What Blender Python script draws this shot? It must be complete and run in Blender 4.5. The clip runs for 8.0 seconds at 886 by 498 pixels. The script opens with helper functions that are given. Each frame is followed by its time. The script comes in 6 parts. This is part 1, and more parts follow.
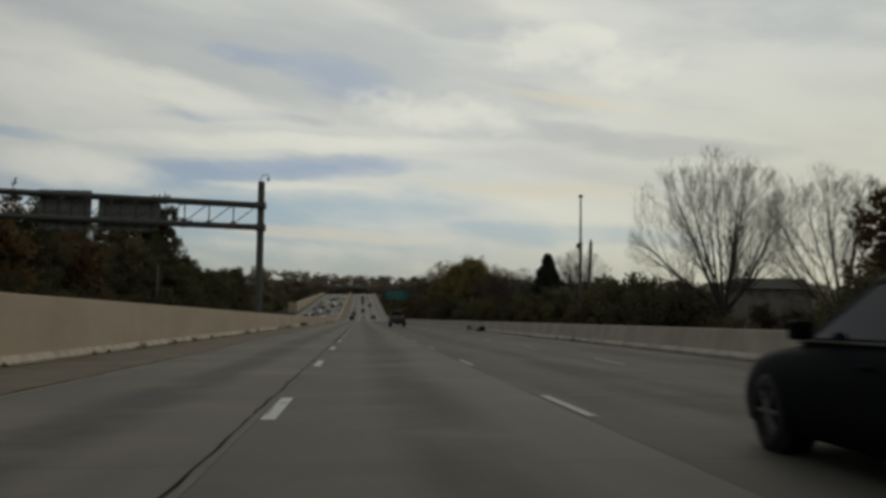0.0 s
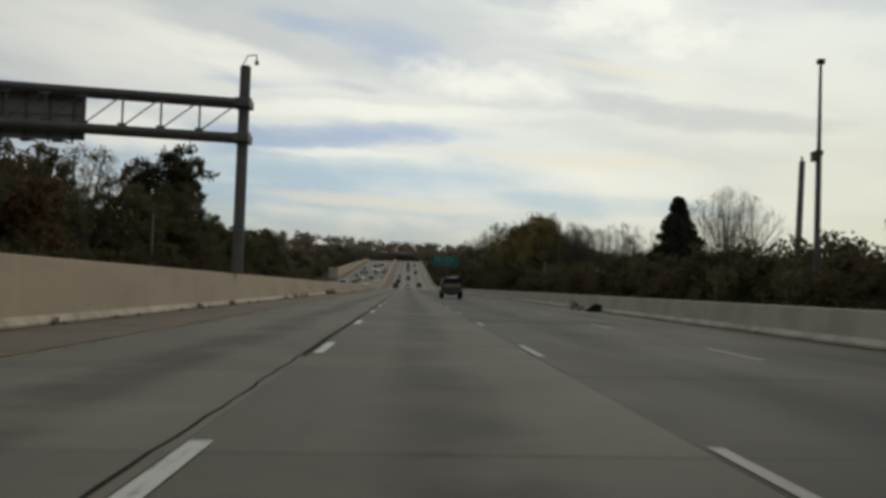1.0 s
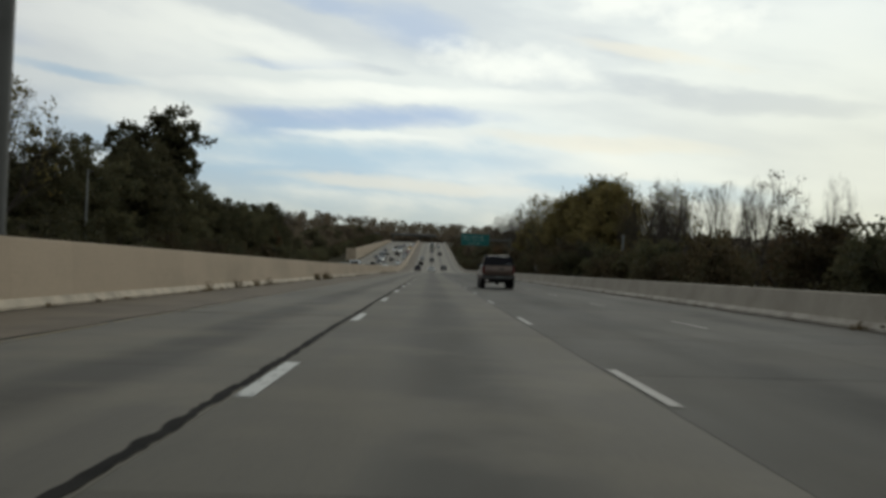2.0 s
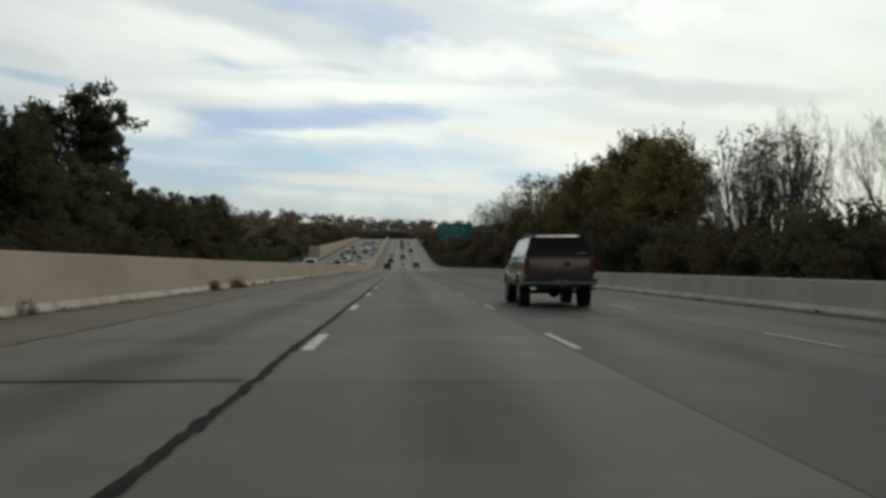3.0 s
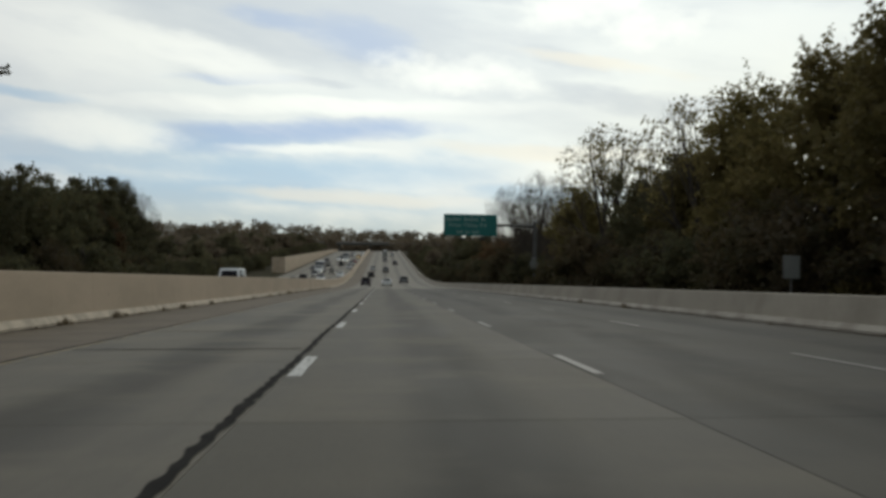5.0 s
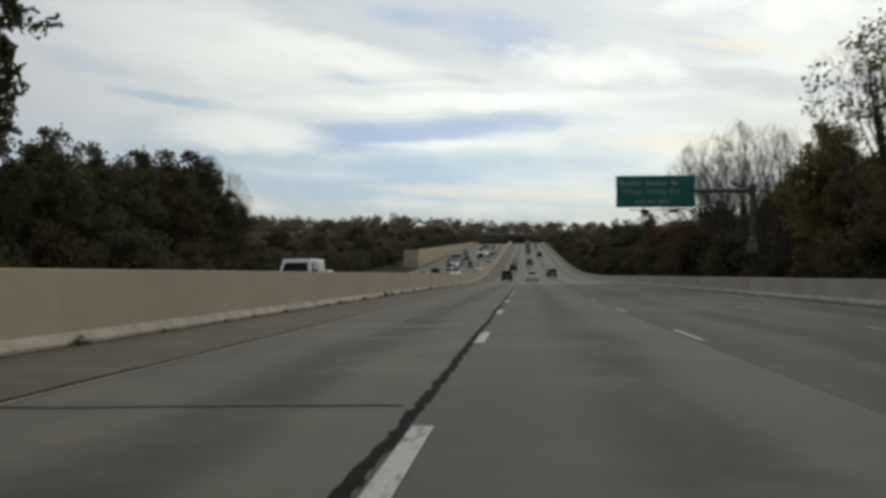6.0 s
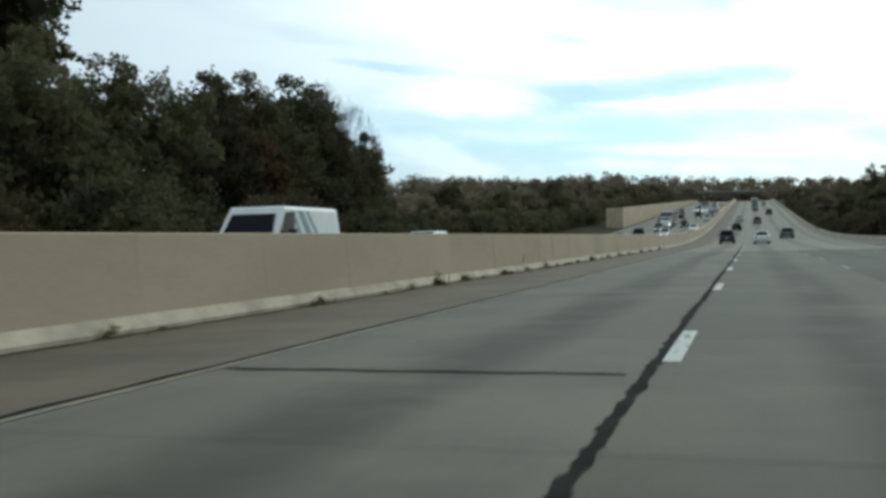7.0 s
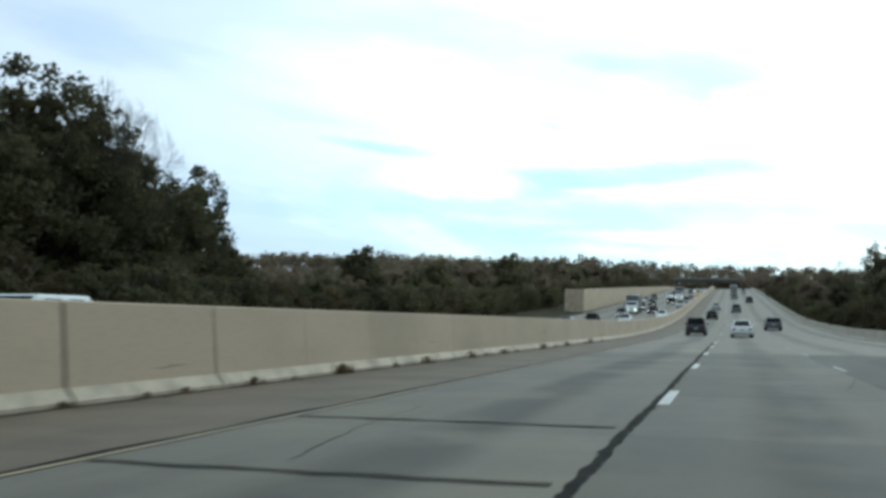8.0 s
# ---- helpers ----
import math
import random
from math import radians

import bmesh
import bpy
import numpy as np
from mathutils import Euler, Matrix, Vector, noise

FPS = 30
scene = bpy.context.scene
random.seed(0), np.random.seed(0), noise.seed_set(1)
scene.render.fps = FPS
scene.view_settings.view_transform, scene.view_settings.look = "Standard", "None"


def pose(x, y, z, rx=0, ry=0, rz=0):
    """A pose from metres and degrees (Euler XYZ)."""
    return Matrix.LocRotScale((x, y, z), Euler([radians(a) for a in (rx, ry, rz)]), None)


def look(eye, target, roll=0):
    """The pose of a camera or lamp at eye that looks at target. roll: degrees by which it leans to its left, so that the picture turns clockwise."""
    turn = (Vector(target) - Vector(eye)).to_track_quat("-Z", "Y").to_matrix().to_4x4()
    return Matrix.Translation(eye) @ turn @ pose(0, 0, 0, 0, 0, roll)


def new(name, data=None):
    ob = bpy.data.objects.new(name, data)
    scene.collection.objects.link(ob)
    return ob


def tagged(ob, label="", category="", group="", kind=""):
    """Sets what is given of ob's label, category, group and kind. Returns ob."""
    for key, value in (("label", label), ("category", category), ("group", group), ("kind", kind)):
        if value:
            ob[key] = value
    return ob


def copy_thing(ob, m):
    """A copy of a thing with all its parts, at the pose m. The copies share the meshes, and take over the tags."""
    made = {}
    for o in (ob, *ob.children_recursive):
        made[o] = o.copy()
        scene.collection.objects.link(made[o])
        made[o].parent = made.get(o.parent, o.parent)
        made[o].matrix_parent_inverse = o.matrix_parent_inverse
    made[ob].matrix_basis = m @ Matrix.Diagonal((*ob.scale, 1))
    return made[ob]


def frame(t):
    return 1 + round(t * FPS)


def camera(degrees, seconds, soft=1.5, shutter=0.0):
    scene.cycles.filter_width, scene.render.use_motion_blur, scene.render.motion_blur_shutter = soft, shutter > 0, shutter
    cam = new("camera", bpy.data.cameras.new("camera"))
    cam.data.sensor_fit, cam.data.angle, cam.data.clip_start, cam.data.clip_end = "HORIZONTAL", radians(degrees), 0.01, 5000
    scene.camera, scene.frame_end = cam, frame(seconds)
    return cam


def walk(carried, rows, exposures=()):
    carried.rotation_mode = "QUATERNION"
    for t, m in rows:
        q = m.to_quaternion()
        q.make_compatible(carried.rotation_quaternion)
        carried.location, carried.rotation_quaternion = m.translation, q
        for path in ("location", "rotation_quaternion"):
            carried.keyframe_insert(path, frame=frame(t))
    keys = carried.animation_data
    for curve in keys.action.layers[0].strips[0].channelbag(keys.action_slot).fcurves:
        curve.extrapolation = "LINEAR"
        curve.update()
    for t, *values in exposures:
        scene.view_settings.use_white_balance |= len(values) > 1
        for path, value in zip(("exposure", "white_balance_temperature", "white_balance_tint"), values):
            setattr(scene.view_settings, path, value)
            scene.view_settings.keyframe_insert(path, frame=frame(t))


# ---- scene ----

# The camera drives along the second lane from the left at about 31.6 m/s.
CAM_DEG = 48.06
cam = camera(CAM_DEG, 8.0, soft=3.3, shutter=0.15)
# seconds, x, y, z, yaw to the left, pitch up, roll
PATH = [
    (0, 0.004, -1.61, 1.135, -4.665, 4.012, 0.757),
    (0.5, 0.205, 14.2, 1.135, -2.547, 2.06, 0.946),
    (1, 0.40, 29.95, 1.135, -2.018, 2.177, 2.016),
    (1.5, 0.471, 45.88, 1.135, -1.047, 0.758, 2.059),
    (1.7, 0.527, 52.52, 1.135, -0.621, 1.262, 2.52),
    (2.8, 0.377, 87.33, 1.135, -1.684, 0.509, 0.869),
    (3, 0.227, 93.82, 1.135, -2.441, 1, 0.86),
    (3.5, 0.243, 109.75, 1.135, -3.489, 1.774, 1.496),
    (4, 0.145, 124.98, 1.135, -4.211, 3.134, 1.084),
    (4.2, 0.203, 131.15, 1.135, -4.072, 1.952, 0.999),
    (5.3, -0.08, 165.74, 1.135, -3.08, 1.857, 0.483),
    (5.5, -0.138, 172.07, 1.135, -2.367, 2.311, 0.086),
    (6, -0.234, 188.08, 1.135, 4.723, 1.459, -0.1),
    (6.5, -0.283, 203.92, 1.135, 9.901, -1.078, 0.041),
    (7, -0.306, 219.89, 1.135, 17.244, -0.654, -0.535),
    (7.5, -0.298, 235.72, 1.135, 18.007, 0.366, -0.066),
    (8, -0.099, 251.21, 1.135, 16.187, 3.972, 1.367),
]


def aim(x, y, z, yaw, pitch, roll):
    a, b = radians(yaw), radians(pitch)
    return look((x, y, z), (x - math.sin(a) * math.cos(b), y + math.cos(a) * math.cos(b), z + math.sin(b)), roll)


EXPOSURES = [(0.0, -0.48, 6900, 5), (0.5, -0.35, 6900, 5), (1.0, -0.10, 6800, 5), (1.5, 0.0, 6600, 4), (3.0, 0.10, 6500, 3), (4.0, 0.15, 6450, 3), (5.5, 0.1, 6550, 5), (6.0, 0.08, 6550, 5), (6.5, -0.05, 6500, 2), (7.0, 0.72, 5880, -6), (7.5, 0.87, 5400, -8), (8.0, 0.92, 5560, -6)]
walk(cam, [(r[0], aim(*r[1:])) for r in PATH], EXPOSURES)

# ---------------------------------------------------------------- light
SUN_AZ, SUN_EL = 14.0, 24.0          # degrees to the right of the road's direction, and above the horizon
sun_data = bpy.data.lights.new("sun", "SUN")
sun_data.energy, sun_data.angle, sun_data.color = 0.30, radians(22), (1.0, 0.93, 0.84)
sun = new("sun", sun_data)
SUN_DIR = Vector((math.sin(radians(SUN_AZ)) * math.cos(radians(SUN_EL)), math.cos(radians(SUN_AZ)) * math.cos(radians(SUN_EL)), math.sin(radians(SUN_EL))))
sun.matrix_world = look(SUN_DIR * 100, (0, 0, 0))


class Nodes:
    """Short hand for node trees."""

    def __init__(self, tree):
        self.t = tree
        tree.nodes.clear()

    def n(self, kind, props=(), **sockets):
        node = self.t.nodes.new(kind)
        props = dict(props)
        if "operation" in props:
            node.operation = props["operation"]
        if "data_type" in props:
            node.data_type, node.blend_type = props["data_type"], props["blend_type"]
        if "interpolation_type" in props:
            node.interpolation_type = props["interpolation_type"]
        if "sky_type" in props:
            node.sky_type, node.sun_disc = props["sky_type"], False
            node.sun_elevation, node.sun_rotation = props["sun_elevation"], props["sun_rotation"]
        for k, v in sockets.items():
            self.put(node, k, v)
        return node

    def put(self, node, key, v):
        name = key.replace("_", " ")
        sock = node.inputs[int(key[1:])] if key[0] == "i" and key[1:].isdigit() else node.inputs[name]
        if isinstance(v, bpy.types.NodeSocket):
            self.t.links.new(v, sock)
        else:
            sock.default_value = v

    def m(self, op, a, b=0.0, c=0.0):
        return self.n("ShaderNodeMath", {"operation": op}, i0=a, i1=b, i2=c).outputs[0]

    def mix(self, f, a, b, blend="MIX"):
        node = self.n("ShaderNodeMix", {"data_type": "RGBA", "blend_type": blend})
        self.put(node, "i0", f), self.put(node, "i6", a), self.put(node, "i7", b)
        return node.outputs[2]

    def ramp(self, f, a, b, lo=0.0, hi=1.0):
        return self.n("ShaderNodeMapRange", {"interpolation_type": "SMOOTHSTEP"}, Value=f, From_Min=a, From_Max=b, To_Min=lo, To_Max=hi).outputs[0]

    def noise(self, vec, scale, detail=4.0, rough=0.5, out="Fac"):
        node = self.n("ShaderNodeTexNoise", {}, Scale=scale, Detail=detail, Roughness=rough)
        if vec is not None:
            self.put(node, "Vector", vec)
        return node.outputs[out]

    def vec(self, x, y, z=0.0):
        return self.n("ShaderNodeCombineXYZ", {}, X=x, Y=y, Z=z).outputs[0]


world = bpy.data.worlds.new("sky")
scene.world = world
world.use_nodes = True
w = Nodes(world.node_tree)
way = w.n("ShaderNodeTexCoord").outputs["Generated"]
xyz = w.n("ShaderNodeSeparateXYZ", {}, Vector=way)
az = w.m("ARCTAN2", xyz.outputs["X"], xyz.outputs["Y"])
el = w.m("ARCSINE", xyz.outputs["Z"])
sky = w.n("ShaderNodeTexSky", {"sky_type": "NISHITA", "sun_elevation": radians(SUN_EL), "sun_rotation": radians(SUN_AZ)}).outputs[0]
# broad soft swells, finer tears, and lumps with a billowed edge
flow = w.vec(w.m("MULTIPLY", az, 2.0), w.m("ADD", w.m("MULTIPLY", el, 9.0), w.m("MULTIPLY", az, 1.1)), 3.1)
big = w.noise(flow, 1.1, 5.0, 0.5)
fine = w.noise(w.vec(w.m("MULTIPLY", az, 8.0), w.m("ADD", w.m("MULTIPLY", el, 24.0), w.m("MULTIPLY", az, 3.0)), 1.7), 1.0, 5.0, 0.55)
puff = w.noise(w.vec(w.m("MULTIPLY", az, 10.0), w.m("MULTIPLY", el, 15.0), 7.3), 1.6, 6.0, 0.6)


wv = w.vec(w.m("MULTIPLY", az, 5.0), w.m("ADD", w.m("MULTIPLY", el, 13.0), w.m("MULTIPLY", az, 1.5)), 11.0)
warp = w.n("ShaderNodeSeparateColor", {}, Color=w.noise(wv, 1.6, 6.0, 0.62, "Color"))
flat_az, flat_el = az, el
az = w.m("ADD", az, w.m("MULTIPLY", w.m("SUBTRACT", warp.outputs[0], 0.5), 0.075))
el = w.m("ADD", el, w.m("MULTIPLY", w.m("SUBTRACT", warp.outputs[1], 0.5), 0.024))


def patch(a0, e0, ra, re, slant=0.0, tear=fine, rag=2.2, edge=1.3):
    """A soft-edged part of the cloud deck round a direction, its rim torn by noise."""
    da = w.m("DIVIDE", w.m("SUBTRACT", az, a0), ra)
    de = w.m("DIVIDE", w.m("SUBTRACT", w.m("SUBTRACT", el, e0), w.m("MULTIPLY", w.m("SUBTRACT", az, a0), slant)), re)
    d = w.m("ADD", w.m("POWER", w.m("ABSOLUTE", da), 2.0), w.m("POWER", w.m("ABSOLUTE", de), 2.0))
    d = w.m("ADD", d, w.m("MULTIPLY", w.m("SUBTRACT", tear, 0.5), rag))
    return w.ramp(d, edge, -0.1)


def most(*v):
    out = v[0]
    for q in v[1:]:
        out = w.m("MAXIMUM", out, q)
    return out


blue = most(w.m("MULTIPLY", most(patch(-0.030, 0.238, 0.065, 0.024, -0.14, fine, 1.6), patch(-0.10, 0.251, 0.06, 0.012, -0.1), patch(-0.15, 0.195, 0.07, 0.006, 0.03, fine, 1.6), patch(-0.42, 0.200, 0.07, 0.012, -0.1)), 0.62), patch(-0.08, 0.146, 0.165, 0.014, 0.06, fine, 1.5), patch(-0.165, 0.138, 0.075, 0.017, 0.03, fine, 1.1),
            patch(-0.64, 0.258, 0.10, 0.030, -0.1), patch(-0.50, 0.245, 0.09, 0.012, -0.2))
pale = most(patch(-0.10, 0.107, 0.23, 0.019, 0.0, fine, 1.0), patch(-0.14, 0.088, 0.24, 0.020, 0.0), patch(-0.42, 0.105, 0.18, 0.014, 0.0), patch(-0.35, 0.169, 0.07, 0.007, -0.05), patch(0.20, 0.085, 0.16, 0.014, -0.05), patch(-0.45, 0.07, 0.14, 0.012))
haze = w.m("MULTIPLY", w.m("MULTIPLY", w.ramp(flat_el, 0.165, 0.115), w.ramp(flat_az, 0.20, -0.02)), w.m("MULTIPLY", w.ramp(fine, 0.66, 0.40), 0.8))
pale = w.m("MAXIMUM", pale, haze)
grey = most(w.m("MULTIPLY", patch(0.28, 0.175, 0.16, 0.016, -0.10), 1.0), w.m("MULTIPLY", patch(-0.12, 0.198, 0.10, 0.007, -0.02), 0.9), w.m("MULTIPLY", patch(0.10, 0.30, 0.16, 0.030, -0.3), 0.8),
            w.m("MULTIPLY", patch(0.14, 0.235, 0.10, 0.018, -0.35), 0.7), w.m("MULTIPLY", patch(0.36, 0.30, 0.14, 0.03, -0.2), 0.7), w.m("MULTIPLY", w.ramp(big, 0.56, 0.36), 0.75))
white = most(patch(0.065, 0.207, 0.085, 0.022, -0.1, puff, 2.6), patch(-0.22, 0.225, 0.16, 0.022, -0.22), patch(-0.285, 0.138, 0.085, 0.020, -0.04, puff, 1.6),
             w.m("MULTIPLY", most(patch(0.19, 0.270, 0.07, 0.022, 0.0, puff, 4.2), patch(0.265, 0.250, 0.06, 0.022, 0.0, puff, 4.2)), 0.7), patch(-0.08, 0.172, 0.24, 0.010, 0.02, fine, 1.6), patch(-0.36, 0.23, 0.20, 0.05, -0.1),
             w.m("MULTIPLY", patch(-0.075, 0.129, 0.10, 0.0055, 0.0, fine, 1.4), 0.8))
low = w.ramp(flat_el, 0.105, 0.015)
deck = w.mix(grey, (0.80, 0.83, 0.83, 1), (0.56, 0.60, 0.66, 1))
deck = w.mix(w.m("MULTIPLY", blue, 0.90), deck, (0.375, 0.485, 0.715, 1))
deck = w.mix(w.m("MULTIPLY", pale, 0.90), deck, (0.44, 0.590, 0.740, 1))
deck = w.mix(w.m("MULTIPLY", low, 0.88), deck, (0.48, 0.50, 0.455, 1))
cream = most(patch(-0.03, 0.085, 0.14, 0.009, -0.02), patch(0.16, 0.13, 0.14, 0.010, -0.05), patch(0.22, 0.215, 0.10, 0.008, -0.15))
deck = w.mix(w.m("MULTIPLY", cream, 0.7), deck, (0.84, 0.79, 0.70, 1))
deck = w.mix(w.m("MULTIPLY", white, 0.85), deck, (1.0, 1.0, 0.955, 1))
deck = w.mix(w.m("MULTIPLY", w.ramp(fine, 0.42, 0.72), 0.22), deck, (0.90, 0.90, 0.87, 1))
deck = w.mix(w.m("MULTIPLY", w.ramp(fine, 0.50, 0.26), 0.30), deck, (0.60, 0.64, 0.70, 1))
deck = w.mix(w.ramp(xyz.outputs["X"], -0.18, -0.58, 0.0, 0.6), deck, (0.665, 0.68, 0.79, 1))
deck = w.mix(w.m("MULTIPLY", w.m("MULTIPLY", w.ramp(xyz.outputs["X"], 0.02, 0.45), w.ramp(flat_el, 0.30, 0.10)), 0.45), deck, (0.86, 0.83, 0.66, 1))
# the deck is brightest near the veiled sun and falls off away from it
near_sun = w.n("ShaderNodeVectorMath", {"operation": "DOT_PRODUCT"}, i0=way, i1=tuple(SUN_DIR)).outputs["Value"]
glow = w.m("MULTIPLY_ADD", w.m("POWER", w.m("MAXIMUM", near_sun, 0.0), 2.5), 0.59, 0.50)
glow = w.m("MULTIPLY", glow, w.ramp(xyz.outputs["X"], -0.05, -0.50, 1.0, 0.92))
clouds = w.n("ShaderNodeVectorMath", {"operation": "SCALE"}, i0=deck, Scale=glow).outputs[0]
nishita = w.n("ShaderNodeVectorMath", {"operation": "SCALE"}, i0=sky, Scale=0.06).outputs[0]
cover = w.ramp(w.noise(flow, 0.9, 3.0), 0.25, 0.40, 0.82, 0.97)
colour = w.mix(cover, nishita, clouds)
back = w.n("ShaderNodeBackground", {}, Color=colour, Strength=1.0)
w.t.links.new(back.outputs[0], w.n("ShaderNodeOutputWorld").inputs[0])

# ---------------------------------------------------------------- materials


def material(name, base, rough=0.8, metal=0.0, spots=None, scale=2.0, amount=0.35, fine=40.0, bump=0.15, coat=0.0, vary=0.0, streak=None, spec=0.35):
    """A surface with stains at one scale and grain at another; vary: difference from piece to piece."""
    mat = bpy.data.materials.new(name)
    mat.use_nodes = True
    k = Nodes(mat.node_tree)
    pos = k.n("ShaderNodeTexCoord").outputs["Object"] if vary == 0 else k.n("ShaderNodeNewGeometry").outputs["Position"]
    if streak:
        pos = k.n("ShaderNodeVectorMath", {"operation": "MULTIPLY"}, i0=pos, i1=streak).outputs[0]
    b = (*base, 1)
    s = (*(spots or [c * 0.6 for c in base]), 1)
    large = k.noise(pos, scale, 5.0, 0.6)
    small = k.noise(pos, fine, 3.0, 0.6)
    col = k.mix(k.m("MULTIPLY", k.ramp(large, 0.35, 0.7), amount * 2), b, s)
    col = k.mix(k.m("MULTIPLY", k.ramp(small, 0.4, 0.75), amount), col, s)
    if vary:
        rnd = k.n("ShaderNodeObjectInfo").outputs["Random"]
        col = k.mix(1.0, col, k.n("ShaderNodeCombineColor", {}, Red=k.ramp(rnd, 0, 1, 1 - vary, 1 + vary), Green=k.ramp(rnd, 0, 1, 1 - vary, 1 + vary), Blue=k.ramp(rnd, 0, 1, 1 - vary * 1.1, 1 + vary)).outputs[0], "MULTIPLY")
    bs = k.n("ShaderNodeBsdfPrincipled", {}, Base_Color=col, Roughness=rough, Metallic=metal)
    k.put(bs, "Specular_IOR_Level", spec)
    if coat:
        k.put(bs, "Coat_Weight", coat)
        k.put(bs, "Coat_Roughness", 0.06)
    if bump:
        k.put(bs, "Normal", k.n("ShaderNodeBump", {}, Height=small, Strength=bump, Distance=0.02).outputs[0])
    k.t.links.new(bs.outputs[0], k.n("ShaderNodeOutputMaterial").inputs[0])
    return mat


def leaf_material(name, a, b, c):
    """Leaves in three hues from clump to clump, a little light passing through."""
    mat = bpy.data.materials.new(name)
    mat.use_nodes = True
    k = Nodes(mat.node_tree)
    rnd = k.n("ShaderNodeNewGeometry").outputs["Random Per Island"]
    tree = k.n("ShaderNodeObjectInfo").outputs["Random"]
    pos = k.n("ShaderNodeTexCoord").outputs["Object"]
    col = k.mix(k.ramp(k.noise(pos, 0.5, 3.0), 0.35, 0.65), (*a, 1), (*b, 1))
    col = k.mix(k.m("MULTIPLY", k.ramp(rnd, 0.5, 1.0), 0.8), col, (*c, 1))
    f = k.ramp(tree, 0, 1, 0.75, 1.25)
    col = k.mix(1.0, col, k.n("ShaderNodeCombineColor", {}, Red=f, Green=f, Blue=f).outputs[0], "MULTIPLY")
    bs = k.n("ShaderNodeBsdfPrincipled", {}, Base_Color=col, Roughness=0.7)
    k.put(bs, "Specular_IOR_Level", 0.2)
    tr = k.n("ShaderNodeBsdfTranslucent", {}, Color=col)
    add = k.n("ShaderNodeMixShader", {}, i0=0.42, i1=bs.outputs[0], i2=tr.outputs[0])
    k.t.links.new(add.outputs[0], k.n("ShaderNodeOutputMaterial").inputs[0])
    return mat


def concrete_road(name, base, dark, vary):
    """Worn concrete lanes: lengthwise tyre bands, oil stains and grain."""
    mat = bpy.data.materials.new(name)
    mat.use_nodes = True
    k = Nodes(mat.node_tree)
    pos = k.n("ShaderNodeNewGeometry").outputs["Position"]
    p = k.n("ShaderNodeSeparateXYZ", {}, Vector=pos)
    x, y = p.outputs["X"], p.outputs["Y"]
    lane = k.m("SUBTRACT", k.m("FRACT", k.m("DIVIDE", k.m("ADD", x, 1.0 + 3.66 * 8), 3.66)), 0.5)
    wob = k.m("MULTIPLY", k.m("SUBTRACT", k.noise(k.vec(k.m("MULTIPLY", x, 0.3), k.m("MULTIPLY", y, 0.06)), 1.0, 3.0), 0.5), 0.3)
    off = k.m("ABSOLUTE", k.m("ADD", lane, wob))
    oil = k.ramp(off, 0.23, 0.05)
    stain = k.noise(k.vec(k.m("MULTIPLY", x, 0.9), k.m("MULTIPLY", y, 0.12)), 1.0, 6.0, 0.62)
    grain = k.noise(pos, 22.0, 4.0, 0.65)
    patchy = k.noise(pos, 0.35, 4.0, 0.6)
    col = k.mix(k.m("MULTIPLY", k.ramp(stain, 0.38, 0.70), 0.52), (*base, 1), (*dark, 1))
    col = k.mix(k.m("MULTIPLY", oil, 0.85), col, (dark[0] * 0.85, dark[1] * 0.85, dark[2] * 0.85, 1))
    col = k.mix(k.m("MULTIPLY", k.ramp(patchy, 0.45, 0.68), 0.45), col, (base[0] * 1.38, base[1] * 1.33, base[2] * 1.22, 1))
    col = k.mix(k.m("MULTIPLY", k.ramp(grain, 0.45, 0.8), 0.35), col, (*dark, 1))
    if vary:
        rnd = k.n("ShaderNodeObjectInfo").outputs["Random"]
        f = k.ramp(rnd, 0, 1, 1 - vary, 1 + vary)
        col = k.mix(1.0, col, k.n("ShaderNodeCombineColor", {}, Red=f, Green=f, Blue=f).outputs[0], "MULTIPLY")
    bs = k.n("ShaderNodeBsdfPrincipled", {}, Base_Color=col, Roughness=k.ramp(stain, 0.3, 0.7, 0.82, 0.72))
    k.put(bs, "Specular_IOR_Level", 0.22)
    k.put(bs, "Normal", k.n("ShaderNodeBump", {}, Height=grain, Strength=0.25, Distance=0.01).outputs[0])
    k.t.links.new(bs.outputs[0], k.n("ShaderNodeOutputMaterial").inputs[0])
    return mat


def worn_paint(name, base, gap):
    """Road paint, worn through to the concrete in flakes."""
    mat = bpy.data.materials.new(name)
    mat.use_nodes = True
    k = Nodes(mat.node_tree)
    pos = k.n("ShaderNodeNewGeometry").outputs["Position"]
    stretched = k.n("ShaderNodeVectorMath", {"operation": "MULTIPLY"}, i0=pos, i1=(6.0, 1.2, 1.0)).outputs[0]
    wear = k.noise(stretched, 1.6, 6.0, 0.7)
    col = k.mix(k.ramp(wear, gap, gap + 0.12), (*base, 1), (0.142, 0.136, 0.122, 1))
    bs = k.n("ShaderNodeBsdfPrincipled", {}, Base_Color=col, Roughness=0.6)
    k.t.links.new(bs.outputs[0], k.n("ShaderNodeOutputMaterial").inputs[0])
    return mat


def glass_material(name, tint, rough, spec):
    mat = bpy.data.materials.new(name)
    mat.use_nodes = True
    k = Nodes(mat.node_tree)
    bs = k.n("ShaderNodeBsdfPrincipled", {}, Base_Color=(*tint, 1), Roughness=rough)
    k.put(bs, "IOR", 1.5)
    k.put(bs, "Specular_IOR_Level", spec)
    k.t.links.new(bs.outputs[0], k.n("ShaderNodeOutputMaterial").inputs[0])
    return mat


